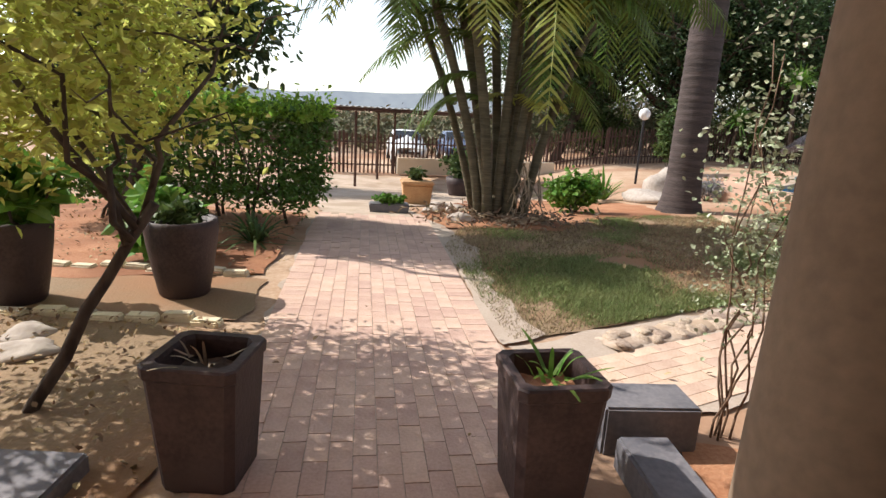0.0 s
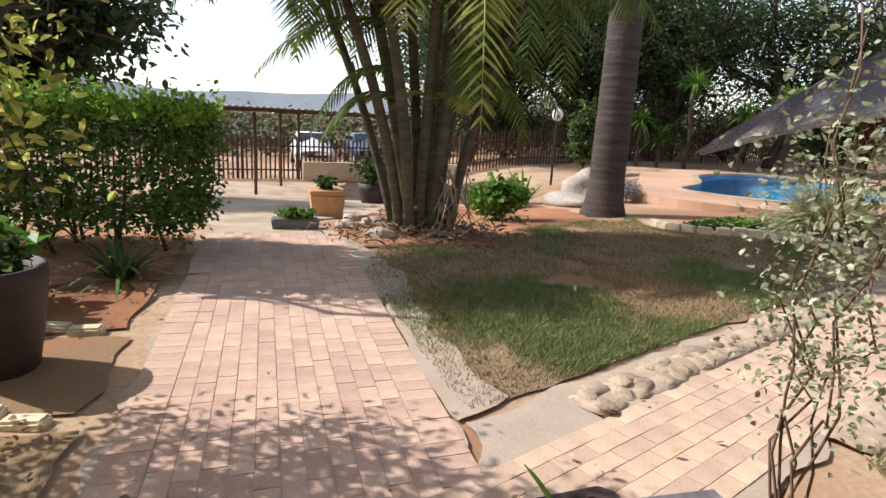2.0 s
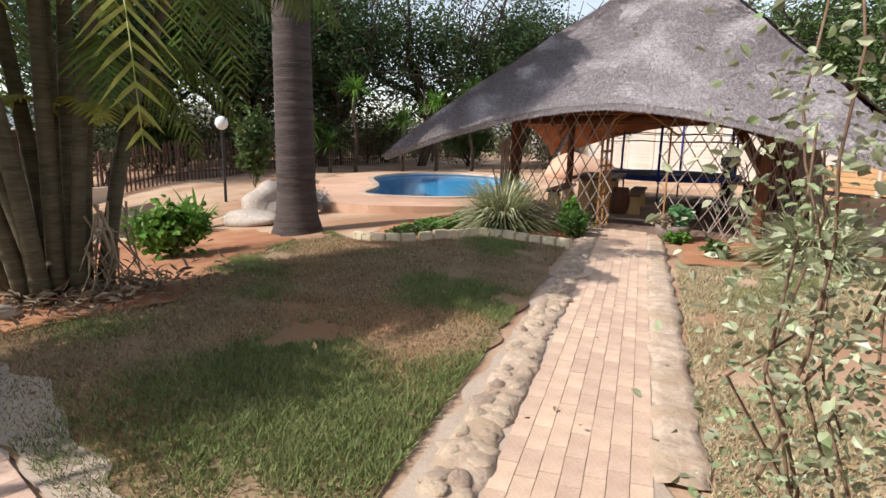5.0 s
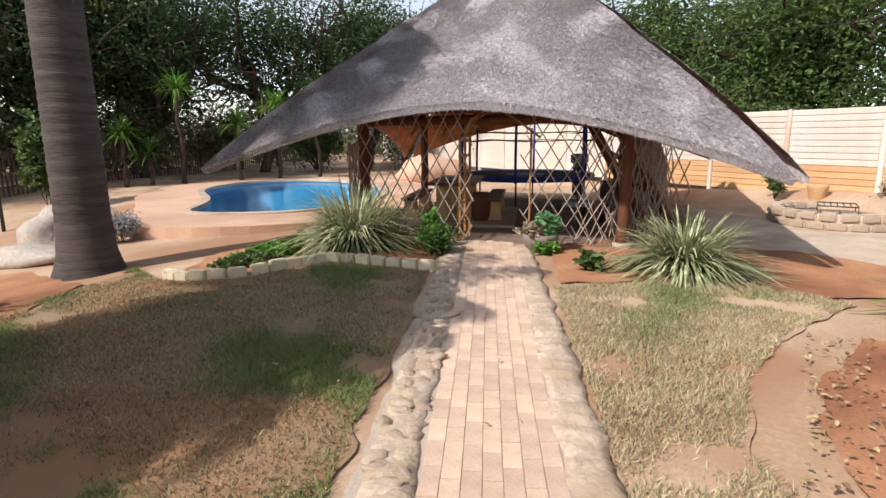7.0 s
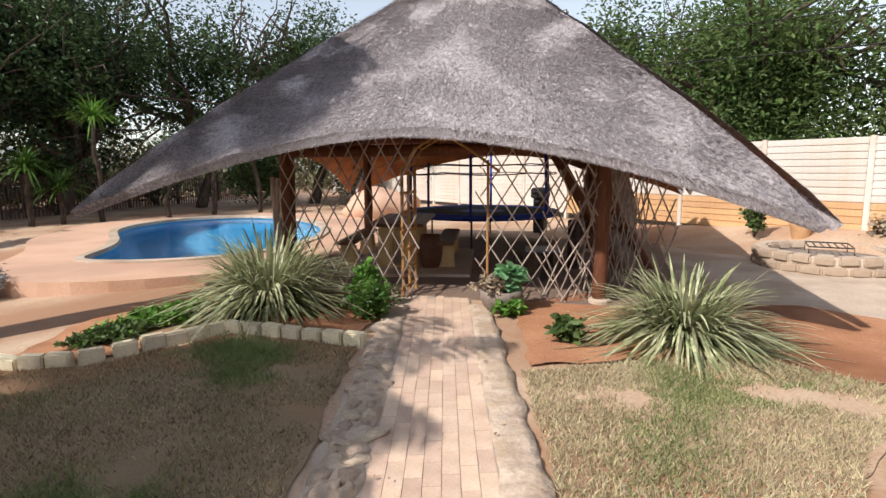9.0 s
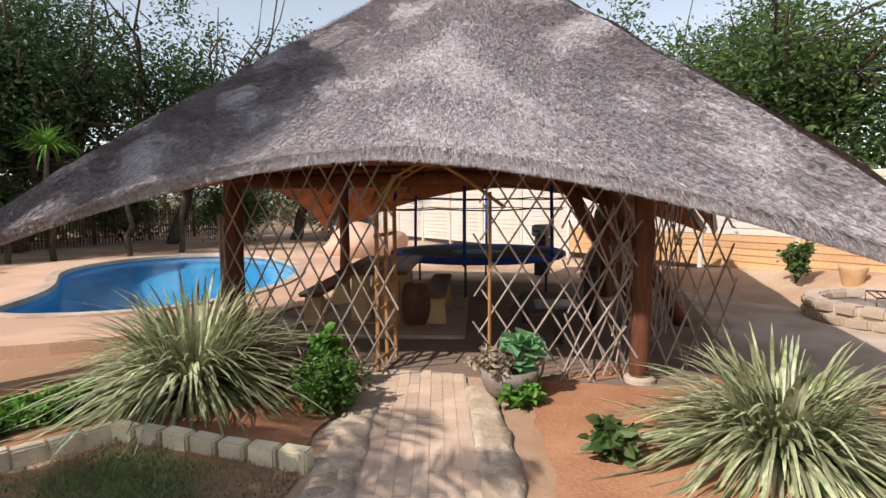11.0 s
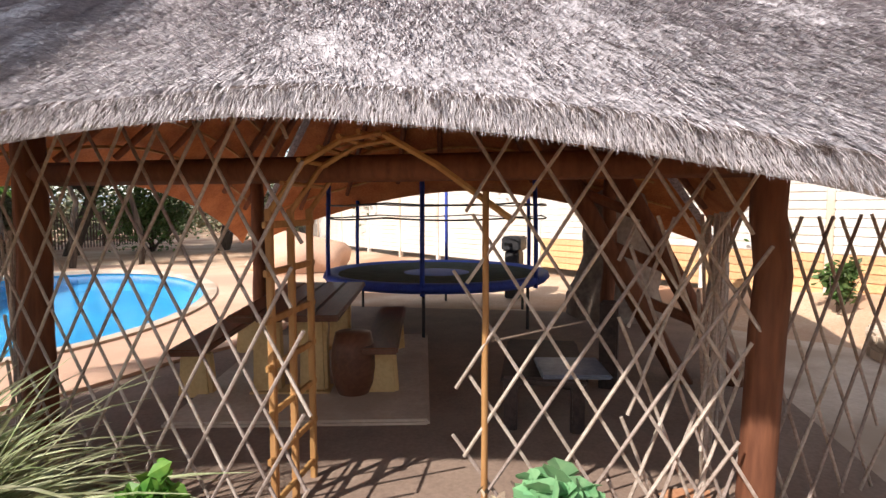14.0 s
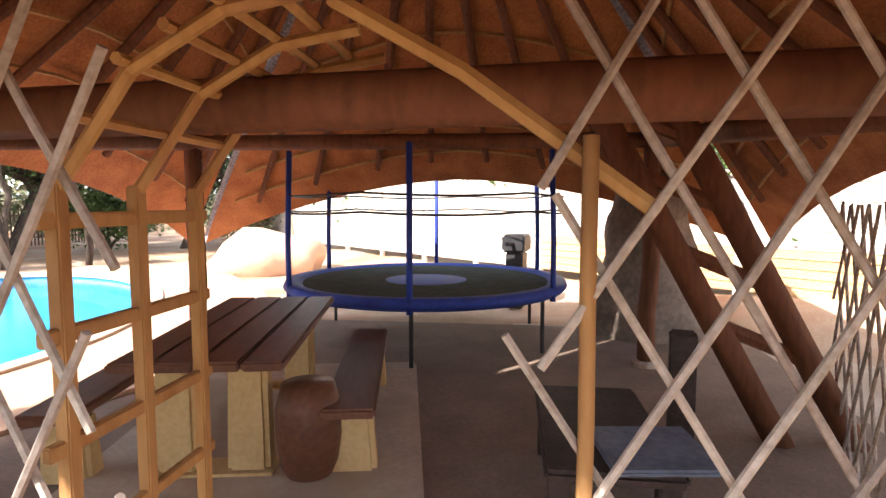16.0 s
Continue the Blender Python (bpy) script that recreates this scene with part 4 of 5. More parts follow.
spiky("striped_flax", (7.45, 8.65), 1100, 1.2, 0.016, M_BLADE, "large striped strap-leaf clump by the brick kerb", 81, group="strap-leaf clumps", single=True)
spiky("striped_flax", (8.3, 4.15), 1000, 0.86, 0.016, M_BLADE, "large striped strap-leaf clump on the red soil", 82, group="strap-leaf clumps", single=True)
for k, (x, y, z, t) in enumerate([(13.4, 22.0, 0, 3.2), (16.4, 20.4, 0, 2.7), (15.0, 20.9, 0, 2.0), (11.6, 22.6, 0, 1.6), (18.2, 20.0, 0, 3.4), (12.4, 22.4, 0, 1.0)]):
    spiky("yucca", (x, y, z), 150, 1.05, 0.035, M_FRESH if k < 2 else M_HEDGE, "spiky yucca on a bare stem near the fence", 90 + k, 0.7, t, group="yuccas")
spiky("fern_palm", (4.2, 14.2), 40, 1.0, 0.045, M_FRESH, "bright yellow-green cycad by the rocks", 99, 1.2)
spiky("fern_palm", (3.2, 15.2), 50, 0.9, 0.03, M_FROND, "spreading green cycad in the red bed", 98, 0.7)
spiky("small_cycad", (0.48, 2.02, 0.5), 14, 0.24, 0.011, M_FRESH, "small green palm seedling growing in the square planter", 97, 1.2)
spiky("small_cycad", (-0.85, 2.0, 0.5), 9, 0.2, 0.006, M_DEAD, "dry seedling in the square planter", 96, 1.2)
spiky("agave_tuft", (-1.95, 5.9), 60, 0.55, 0.02, M_LEAFM, "tuft of grey-green strap leaves under the hedge", 95, 0.7)
spiky("fern_tuft", (7.5, 1.9), 60, 0.6, 0.02, M_FRESH, "green fern at the edge of the rose bed", 94, 0.7)


def bush(name, at, radii, n, size, leaf, label, seed, long=1.8, category="bush", group="", stems=5, up=0.5):
    rng = np.random.default_rng(seed)
    z = at[2] if len(at) > 2 else gz(*at)
    root = empty(name, (at[0], at[1], z), label, category, group)
    st = [limb((0, 0, -0.05), (rng.normal() * radii[0] * 0.5, rng.normal() * radii[1] * 0.5, radii[2] * 1.2), 0.014, 0.005, rng, 0.2, 4) for _ in range(stems)]
    obj("stems", *join(st), M_BARK, root, smooth=True)
    P = clumps((0, 0, radii[2]), radii, max(8, n // 14), 14, min(radii) * 0.16, rng, 0.3)
    P = P[P[:, 2] > 0.02]
    obj("foliage", *leaves(P, size, rng, long, 0.1, up), leaf, root)
    return root


bush("green_bush", (7.55, 7.25), (0.36, 0.33, 0.24), 2400, 0.045, M_HEDGE, "fresh green bush beside the pavilion path", 110)
bush("croton_bush", (7.9, 7.55), (0.17, 0.17, 0.3), 420, 0.085, M_FRESH, "pale green leafy shrub by the lattice", 111)
bush("ground_cover", (6.6, 9.3), (0.9, 0.5, 0.09), 3000, 0.06, M_FRESH, "low green ground cover inside the kerb", 112, stems=2)
bush("ground_cover", (5.9, 9.2), (0.6, 0.4, 0.07), 1600, 0.06, M_LEAFM, "low green ground cover inside the kerb", 113, stems=2)
bush("leafy_plant", (8.4, 5.95), (0.26, 0.24, 0.1), 700, 0.07, M_FRESH, "low leafy plants below the clay pot", 114, stems=2)
bush("leafy_plant", (7.7, 5.1), (0.2, 0.2, 0.13), 300, 0.09, M_LEAFM, "small ferny plant on the soil bed", 115, stems=2)
bush("round_shrub", (2.55, 10.5), (0.62, 0.5, 0.42), 2600, 0.1, M_FRESH, "bright round shrub behind the palms", 116)
bush("grey_shrub", (6.4, 13.3), (0.5, 0.45, 0.28), 2200, 0.07, M_LAV, "silvery grey shrub beside the pool deck", 117, 5.0)
bush("low_shrub", (3.4, 13.5), (0.8, 0.5, 0.3), 1800, 0.09, M_LEAFM, "low green shrub in the red bed", 118)
bush("fence_creeper", (8.3, 20.5), (0.8, 0.6, 1.4), 2600, 0.14, M_LEAFM, "tall leafy shrub near the fence", 119)
bush("bank_shrub", (15.1, 3.5, 0.3), (0.25, 0.25, 0.35), 500, 0.1, M_LEAFM, "small shrub on the earth bank", 120)
bush("bank_shrub", (14.6, 1.6, 0.2), (0.3, 0.3, 0.3), 500, 0.08, M_DEAD, "dry tufted shrub on the earth bank", 121)
bush("wall_creeper", (17.2, 4.4, 1.9), (0.5, 2.2, 0.25), 1800, 0.1, M_LEAFM, "creeper hanging over the top of the wall", 122)


def rose(at, height, spreadr, n, label, seed, lean=(0, 0)):
    rng = np.random.default_rng(seed)
    root = empty("rose_shrub", (at[0], at[1], 0), label, "shrub", "rose shrubs")
    P = []
    for k in range(7):
        w = rng.uniform(0, 2 * math.pi)
        top = Vector((lean[0] + math.cos(w) * spreadr * rng.uniform(0.3, 1.0), lean[1] + math.sin(w) * spreadr * rng.uniform(0.3, 1.0), height * rng.uniform(0.7, 1.05)))
        obj("stem", *limb((rng.normal() * 0.03, rng.normal() * 0.03, -0.03), top, 0.0065, 0.0025, rng, 0.07, 10), M_TWIG, root, smooth=True)
        for _ in range(n // 7):
            t = rng.uniform(0.42, 1.03)
            P.append(np.array(top * t) + rng.normal(size=3) * np.array([0.11, 0.11, 0.09]))
    obj("leaves", *leaves(P, 0.027, rng, 1.7, 0.25, 0.5), M_ROSE, root)


rose((1.47, 2.5), 1.8, 0.21, 1700, "tall thin rose shrub with pale shiny leaves", 130, (0.1, 0.03))
rose((2.3, 1.8), 1.6, 0.42, 4600, "spreading rose shrub with pale shiny leaves", 131, (0.1, 0.05))
rose((2.75, 2.2), 0.7, 0.25, 300, "low rose shrub with pale shiny leaves", 132)


# ---- path beds and kerbs ----
def strip(name, poly, lift, material, label):
    return sheet(name, poly, lift, material, label)


strip("path_bed_main", [(0.85, 0.4), (-0.2, 8.15), (-1.72, 7.95), (-0.72, 0.2)], 0.0105, M_SAND, "sandy bedding showing between the pavers")
strip("path_bed_side", [(0.5, 3.45), (8.75, 7.75), (9.2, 6.85), (1.6, 2.75), (0.6, 2.5)], 0.0105, M_SAND, "sandy bedding showing between the buff pavers")


def side_kerb(off, start, end, name, seed):
    """A rough cement kerb with stones pressed into it."""
    d = Vector((0.883, 0.469, 0))
    n = Vector((-0.469, 0.883, 0))
    o = Vector((0.75, 2.78, 0))
    V, F = [], []
    m = int((end - start) / 0.035)
    prof = [(-0.14, -0.03), (-0.13, 0.03), (-0.06, 0.045), (0.05, 0.042), (0.12, 0.03), (0.14, -0.03)]
    for i in range(m + 1):
        s = start + (end - start) * i / m
        for k, (w, z) in enumerate(prof):
            j = noise.noise((s * 4 + seed, w * 12, seed))
            p = o + d * s + n * (off + w * (1 + 0.3 * j))
            V.append((p.x, p.y, max(-0.03, z * (0.6 + 0.7 * noise.noise((s * 13, w * 30, seed + 3)) + 0.4 * noise.noise((s * 3, w * 9, seed))) if z > 0 else z)))
    for i in range(m):
        for k in range(5):
            F.append([i * 6 + k, (i + 1) * 6 + k, (i + 1) * 6 + k + 1, i * 6 + k + 1])
    root = obj(name, V, F, M_ROUGH, None, "rough cement kerb along the side path", True, kind="structure")


side_kerb(0.5, 0.75, 8.6, "kerb_left", 1)
side_kerb(-0.47, 1.6, 8.6, "kerb_right", 5)


def kerb_stones():
    """Lumps of stone set unevenly in the left kerb."""
    root = empty("stone_edging", (0, 0, 0), "uneven tan stones bedded along the side path", "edging")
    shapes = []
    for k in range(6):
        bm = bmesh.new()
        bmesh.ops.create_icosphere(bm, subdivisions=2, radius=1.0)
        for v in bm.verts:
            v.co *= 1 + 0.6 * noise.noise(v.co * 1.3 + Vector((k * 3.1, 0, 0))) + 0.25 * noise.noise(v.co * 3.5 + Vector((0, k * 2.3, 0)))
        me = bpy.data.meshes.new("stone")
        bm.to_mesh(me)
        bm.free()
        me.polygons.foreach_set("use_smooth", [True] * len(me.polygons))
        me.materials.append(M_STONE)
        shapes.append(me)
    rng = np.random.default_rng(61)
    d, n, o = Vector((0.883, 0.469, 0)), Vector((-0.469, 0.883, 0)), Vector((0.75, 2.78, 0))
    s = 0.9
    while s < 7.2:
        for off in (0.44, 0.56):
            q = o + d * (s + rng.normal() * 0.03) + n * (off + rng.normal() * 0.02)
            ob = new("stone", shapes[rng.integers(0, 6)])
            ob.parent = root
            k = rng.uniform(0.035, 0.075)
            ob.matrix_basis = pose(q.x, q.y, 0.012, rng.uniform(-14, 14), rng.uniform(-14, 14), rng.uniform(0, 360)) @ Matrix.Diagonal((k * 1.5, k, 0.034, 1.0))
        s += rng.uniform(0.12, 0.17)


kerb_stones()


def brick_kerb():
    pts = [Vector(p) for p in ((4.95, 9.5), (5.0, 9.1), (5.25, 8.75), (5.75, 8.55), (6.5, 8.3), (6.74, 6.72))]
    root = empty("brick_edging", (0, 0, 0), "pale brick edging round the planted bed", "edging")
    me = None
    for a, b in zip(pts, pts[1:]):
        L = (b - a).length
        n = max(1, round(L / 0.225))
        for i in range(n):
            p = a.lerp(b, (i + 0.5) / n)
            turn = math.degrees(math.atan2(b.y - a.y, b.x - a.x))
            if me is None:
                ob = obj("brick", *box(0, 0, 0, 0.205, 0.105, 0.15, 0.014), M_KERB, root)
                me = ob.data
            else:
                ob = new("brick", me)
                ob.parent = root
            ob.matrix_basis = pose(p.x, p.y, gz(p.x, p.y) + 0.045 + random.uniform(-0.012, 0.012), random.uniform(-3, 3), random.uniform(-3, 3), turn + random.uniform(-4, 4))
    # loose edging bricks of the bed by the pots
    side = empty("brick_edging", (0, 0, 0), "row of old bricks edging the leaf-strewn bed", "edging")
    for y0, x0, x1 in ((3.62, -4.4, -1.25), (4.75, -4.6, -1.4)):
        n = int((x1 - x0) / 0.22)
        for i in range(n):
            ob = new("brick", me)
            ob.parent = side
            ob.matrix_basis = pose(x0 + i * 0.22, y0 + 0.05 * math.sin(i * 1.7), -0.035 + random.uniform(-0.01, 0.012), random.uniform(-3, 3), random.uniform(-3, 3), random.uniform(-6, 6))


brick_kerb()
# browner soil than the earth around, painting in the missing tree shade
sheet("gravelly_bed", [(-1.15, 2.4), (-1.3, 3.55), (-4.5, 3.55), (-4.6, 1.4), (-1.1, 1.4)], 0.008, M_LAWN, "dusty bed strewn with dry leaves, soil darkened as if shaded", rough=0.03)
# dark soil colour here stands in for shade on the strip
sheet("bed_strip", [(-1.32, 3.72), (-1.45, 4.68), (-4.6, 4.65), (-4.5, 3.72)], 0.006, M_LAWN, "worn grassy strip between brick rows, dark with painted shade")


# ---- pots and planters ----
def square_planter(at, turn, label, soil):
    root = empty("square_planter", (*at, 0), label, "planter", "square planters flanking the path", turn)
    T, B, H = 0.178, 0.13, 0.55
    V, F = [], []
    rings = [(B, 0.0), (B + 0.015, 0.02), ((T + B) / 2 + 0.012, 0.35), (T - 0.004, H - 0.06), (T + 0.004, H - 0.05), (T + 0.006, H - 0.008), (T, H), (T - 0.035, H), (T - 0.04, H - 0.02), (T - 0.045, H - 0.12)]
    for r, z in rings:
        c = 0.03
        for sx, sy, ox, oy in ((1, 1, 0, -c), (1, 1, -c, 0), (-1, 1, c, 0), (-1, 1, 0, -c), (-1, -1, 0, c), (-1, -1, c, 0), (1, -1, -c, 0), (1, -1, 0, c)):
            V.append((sx * r + ox, sy * r + oy, z))
    for i in range(len(rings) - 1):
        for k in range(8):
            F.append([i * 8 + k, i * 8 + (k + 1) % 8, (i + 1) * 8 + (k + 1) % 8, (i + 1) * 8 + k])
    F.append(list(range(8))[::-1])
    obj("pot", V, F, M_POT, root)
    g = 9
    W = [(-T + 0.045 + 2 * (T - 0.045) * i / g, -T + 0.045 + 2 * (T - 0.045) * j / g, H - 0.1 + 0.03 * noise.noise((i * 0.9, j * 0.9, at[0]))) for j in range(g + 1) for i in range(g + 1)]
    obj("soil", W, [[j * (g + 1) + i, j * (g + 1) + i + 1, (j + 1) * (g + 1) + i + 1, (j + 1) * (g + 1) + i] for j in range(g) for i in range(g)], soil, root, "loose soil", True)


square_planter((0.48, 2.02), 10, "dark square planter filled with red soil", M_SOIL)
square_planter((-0.87, 2.02), -3, "dark square planter half full of dark earth", M_BARK)


def tall_pot(at, label):
    root = empty("tall_pot", (*at, 0), label, "pot", "tall dark pots")
    obj("pot", *lathe([(0.17, 0), (0.185, 0.02), (0.22, 0.2), (0.255, 0.42), (0.27, 0.55), (0.265, 0.6), (0.24, 0.6), (0.235, 0.5)], 22), M_POT, root, smooth=True)
    obj("soil", *lathe([(0.236, 0.53), (0.12, 0.54), (0.01, 0.545)], 22), M_BARK, root)


tall_pot((-1.95, 4.2), "tall dark glazed pot with a low trailing plant")
tall_pot((-3.0, 3.85), "tall dark glazed pot under the tree")
bush("pot_plant", (-1.95, 4.2, 0.52), (0.24, 0.24, 0.12), 420, 0.07, M_LEAFM, "low grey-green trailing plant in the tall pot", 140)
bush("bed_plant", (-2.6, 5.2), (0.4, 0.35, 0.4), 500, 0.16, M_FRESH, "broad-leaved green plant in the red bed", 141)
bush("bed_plant", (-2.9, 3.9, 0.55), (0.3, 0.3, 0.3), 300, 0.16, M_FRESH, "broad-leaved green plant in the tall pot", 142)

tub = empty("terracotta_tub", (-0.42, 10.55, gz(-0.42, 10.55)), "square buff terracotta tub with dry stalks", "planter", "", 8)
obj("tub", *join([box(0, 0, 0.2, 0.56, 0.56, 0.4, 0.03, 0, 0.86), box(0, 0, 0.42, 0.6, 0.6, 0.07, 0.02)]), M_TERRA, tub)
bush("tub_plant", (-0.42, 10.55, gz(-0.42, 10.55) + 0.42), (0.24, 0.24, 0.15), 260, 0.09, M_LEAFM, "sparse plant in the terracotta tub", 143)
trough = empty("low_trough", (-0.75, 8.5, gz(-0.75, 8.5)), "low grey trough at the end of the path", "planter", "", 8)
obj("tub", *box(0, 0, 0.07, 0.62, 0.26, 0.16, 0.02, 0, 0.92), M_SLATE, trough)
bush("trough_plant", (-0.75, 8.5, gz(-0.75, 8.5) + 0.14), (0.3, 0.14, 0.07), 700, 0.06, M_FRESH, "low leafy green plant in the trough", 144)
bowl = empty("clay_bowl", (8.5, 6.1, 0), "grey clay bowl pot by the lattice", "pot")
obj("pot", *lathe([(0.12, 0), (0.2, 0.06), (0.245, 0.17), (0.25, 0.25), (0.225, 0.25), (0.2, 0.2), (0.01, 0.21)], 22), M_CLAY, bowl, smooth=True)
bush("bowl_plant", (8.42, 6.16, 0.2), (0.24, 0.22, 0.12), 900, 0.05, M_DEAD, "brownish trailing plant in the clay bowl", 145)
bush("geranium", (8.56, 6.0, 0.24), (0.17, 0.17, 0.17), 240, 0.1, M_GERAN, "pale green round-leaved geranium in the bowl", 146, 1.0, up=1.2)
redpot = empty("terracotta_pot", (14.95, 2.75, 0.24), "small reddish pot on the earth bank", "pot")
obj("pot", *lathe([(0.13, 0), (0.17, 0.2), (0.2, 0.3), (0.2, 0.36), (0.17, 0.36), (0.0, 0.33)], 18), M_TERRA, redpot, smooth=True)
gatepot = empty("dark_tub", (0.55, 14.8, gz(0.55, 14.8)), "dark round tub beside the apron", "pot")
obj("pot", *lathe([(0.28, 0), (0.36, 0.3), (0.38, 0.5), (0.33, 0.5), (0.0, 0.45)], 18), M_POT, gatepot, smooth=True)
bush("tub_shrub", (0.55, 14.8, gz(0.55, 14.8) + 0.45), (0.5, 0.45, 0.4), 1100, 0.12, M_LEAFM, "green shrub in the dark tub", 147)

# ---- low walls and pillar by the house ----
tagged(obj("low_wall", *join([box(1.04, 2.45, 0.08, 0.46, 0.26, 0.30, 0.012, 4)]), M_SLATE), "low grey-topped wall beside the planter", kind="structure")
tagged(obj("step", *box(1.0, 1.85, 0.06, 0.24, 0.78, 0.16, 0.012, 4), M_SLATE), "grey slate edging step", kind="structure")
# slate colour darkens this edge in place of the shadow over it
tagged(obj("veranda_edge", *box(-2.1, 1.75, 0.02, 1.5, 0.5, 0.14, 0.012, 0), M_SLATE), "worn cement veranda edge, coloured dark as in shadow", kind="structure")
pil = empty("veranda_pillar", (0.74, 0.86, 0), "round tan plastered veranda pillar", "pillar")
obj("shaft", *lathe([(0.21, 0), (0.21, 0.08), (0.175, 0.1), (0.165, 1.2), (0.15, 2.6), (0.18, 2.62), (0.18, 2.7)], 28), M_PILLAR, pil, smooth=True)
tagged(obj("veranda_floor", *box(0, -1.2, -0.06, 9, 3.6, 0.14, 0.01), M_SLATE), "grey veranda floor", kind="structure")
tagged(obj("veranda_roof", *box(0, -0.9, 2.82, 12, 5.2, 0.16, 0.01), M_HOUSE), "plain veranda roof", kind="structure")
tagged(obj("wall_house", *box(0, -3.2, 1.5, 12, 0.25, 3.1, 0.01), M_HOUSE), "cream plastered house wall", kind="structure")


# ---- fire pit, rocks, stones ----
def rock(at, size, label, seed, material=None, squash=0.7):
    bm = bmesh.new()
    bmesh.ops.create_icosphere(bm, subdivisions=3, radius=1.0)
    for v in bm.verts:
        k = 1 + 0.35 * noise.noise(v.co * 1.3 + Vector((seed, 0, 0))) + 0.12 * noise.noise(v.co * 3.5 + Vector((seed, 5, 0)))
        v.co = Vector((v.co.x * size[0], v.co.y * size[1], v.co.z * size[2])) * k
    V, F = [v.co.copy() for v in bm.verts], [[q.index for q in f.verts] for f in bm.faces]
    bm.free()
    z = at[2] if len(at) > 2 else gz(*at)
    ob = obj("rock", V, F, material or M_ROCK, None, label, True, "rock", "rocks")
    ob.matrix_basis = pose(at[0], at[1], z + size[2] * 0.3, 0, 0, seed * 37)


for k, (x, y, sx, sy, sz) in enumerate([(5.9, 14.4, 0.7, 0.5, 0.55), (6.6, 15.2, 0.5, 0.5, 0.4), (5.0, 13.4, 0.8, 0.4, 0.22), (0.35, 7.95, 0.2, 0.16, 0.1), (-0.1, 8.7, 0.16, 0.14, 0.07), (0.3, 9.3, 0.2, 0.14, 0.08), (0.0, 9.8, 0.2, 0.16, 0.08)]):
    rock((x, y), (sx, sy, sz), "weathered pale rock in the bed", k + 1)
for k, (x, y, s) in enumerate([(-2.35, 3.0, 0.17), (-2.65, 2.9, 0.2), (-2.5, 3.25, 0.16), (-2.95, 3.2, 0.2)]):
    rock((x, y), (s, s * 0.8, 0.05), "flat stone lying on the dusty bed", 20 + k)
rock((18.6, 14.6, 0.0), (1.2, 1.0, 0.75), "smooth pinkish rock mound behind the pool", 33, M_DECK)


def outcrop():
    """A rough upright mass of rock at the back of the shelter."""
    rings, n, V = 16, 26, []
    for j in range(rings + 1):
        t = j / rings
        for k in range(n):
            w = 2 * math.pi * k / n
            d = Vector((math.cos(w), math.sin(w), t * 2.2))
            rr = (0.72 - 0.42 * t ** 1.2) * (1 + 0.22 * noise.noise(d * 1.3) + 0.12 * noise.noise(d * 4)) * (1 if t < 0.94 else 0.55)
            V.append((d.x * rr - 0.25 * t, d.y * rr, 2.0 * t - 0.05))
    F = [[j * n + k, j * n + (k + 1) % n, (j + 1) * n + (k + 1) % n, (j + 1) * n + k] for j in range(rings) for k in range(n)] + [list(range(rings * n, rings * n + n))]
    ob = obj("rock", V, F, M_CRAG, None, "tall rough grey-brown rock beside the trampoline", True, "rock", "rocks")
    ob.matrix_basis = pose(*pv(2.35, 7.5))


outcrop()


def fire_pit():
    root = empty("fire_pit", (13.6, 2.45, 0), "low round stone fire pit with an iron grate", "fire pit")
    n = 22
    me = None
    for lay in range(2):
        for k in range(n):
            w = 2 * math.pi * (k + 0.5 * lay) / n
            if me is None:
                ob = obj("stone", *box(0, 0, 0, 0.27, 0.24, 0.15, 0.03), M_CEMENT, root)
                me = ob.data
            else:
                ob = new("stone", me)
                ob.parent = root
            ob.matrix_basis = pose(0.98 * math.cos(w), 0.98 * math.sin(w), 0.07 + 0.15 * lay, random.uniform(-4, 4), random.uniform(-4, 4), math.degrees(w) + 90)
    obj("ring_wall", *lathe([(1.06, 0), (1.07, 0.26), (0.93, 0.28), (0.9, 0.1)], 32), M_CEMENT, root, smooth=True)
    obj("ash_bed", *lathe([(0.9, 0.0), (0.88, 0.16), (0.4, 0.2), (0.01, 0.21)], 24), M_CLAY, root, smooth=True)
    for i in range(7):
        obj("grate_bar", *tube([(-0.35, -0.3 + 0.1 * i, 0.34), (0.35, -0.3 + 0.1 * i, 0.34)], 0.01, 5), M_BLACK, root)
    for x in (-0.35, 0.35):
        obj("grate_bar", *tube([(x, -0.3, 0.16), (x, -0.3, 0.34), (x, 0.3, 0.34), (x, 0.3, 0.16)], 0.012, 5), M_BLACK, root)


fire_pit()


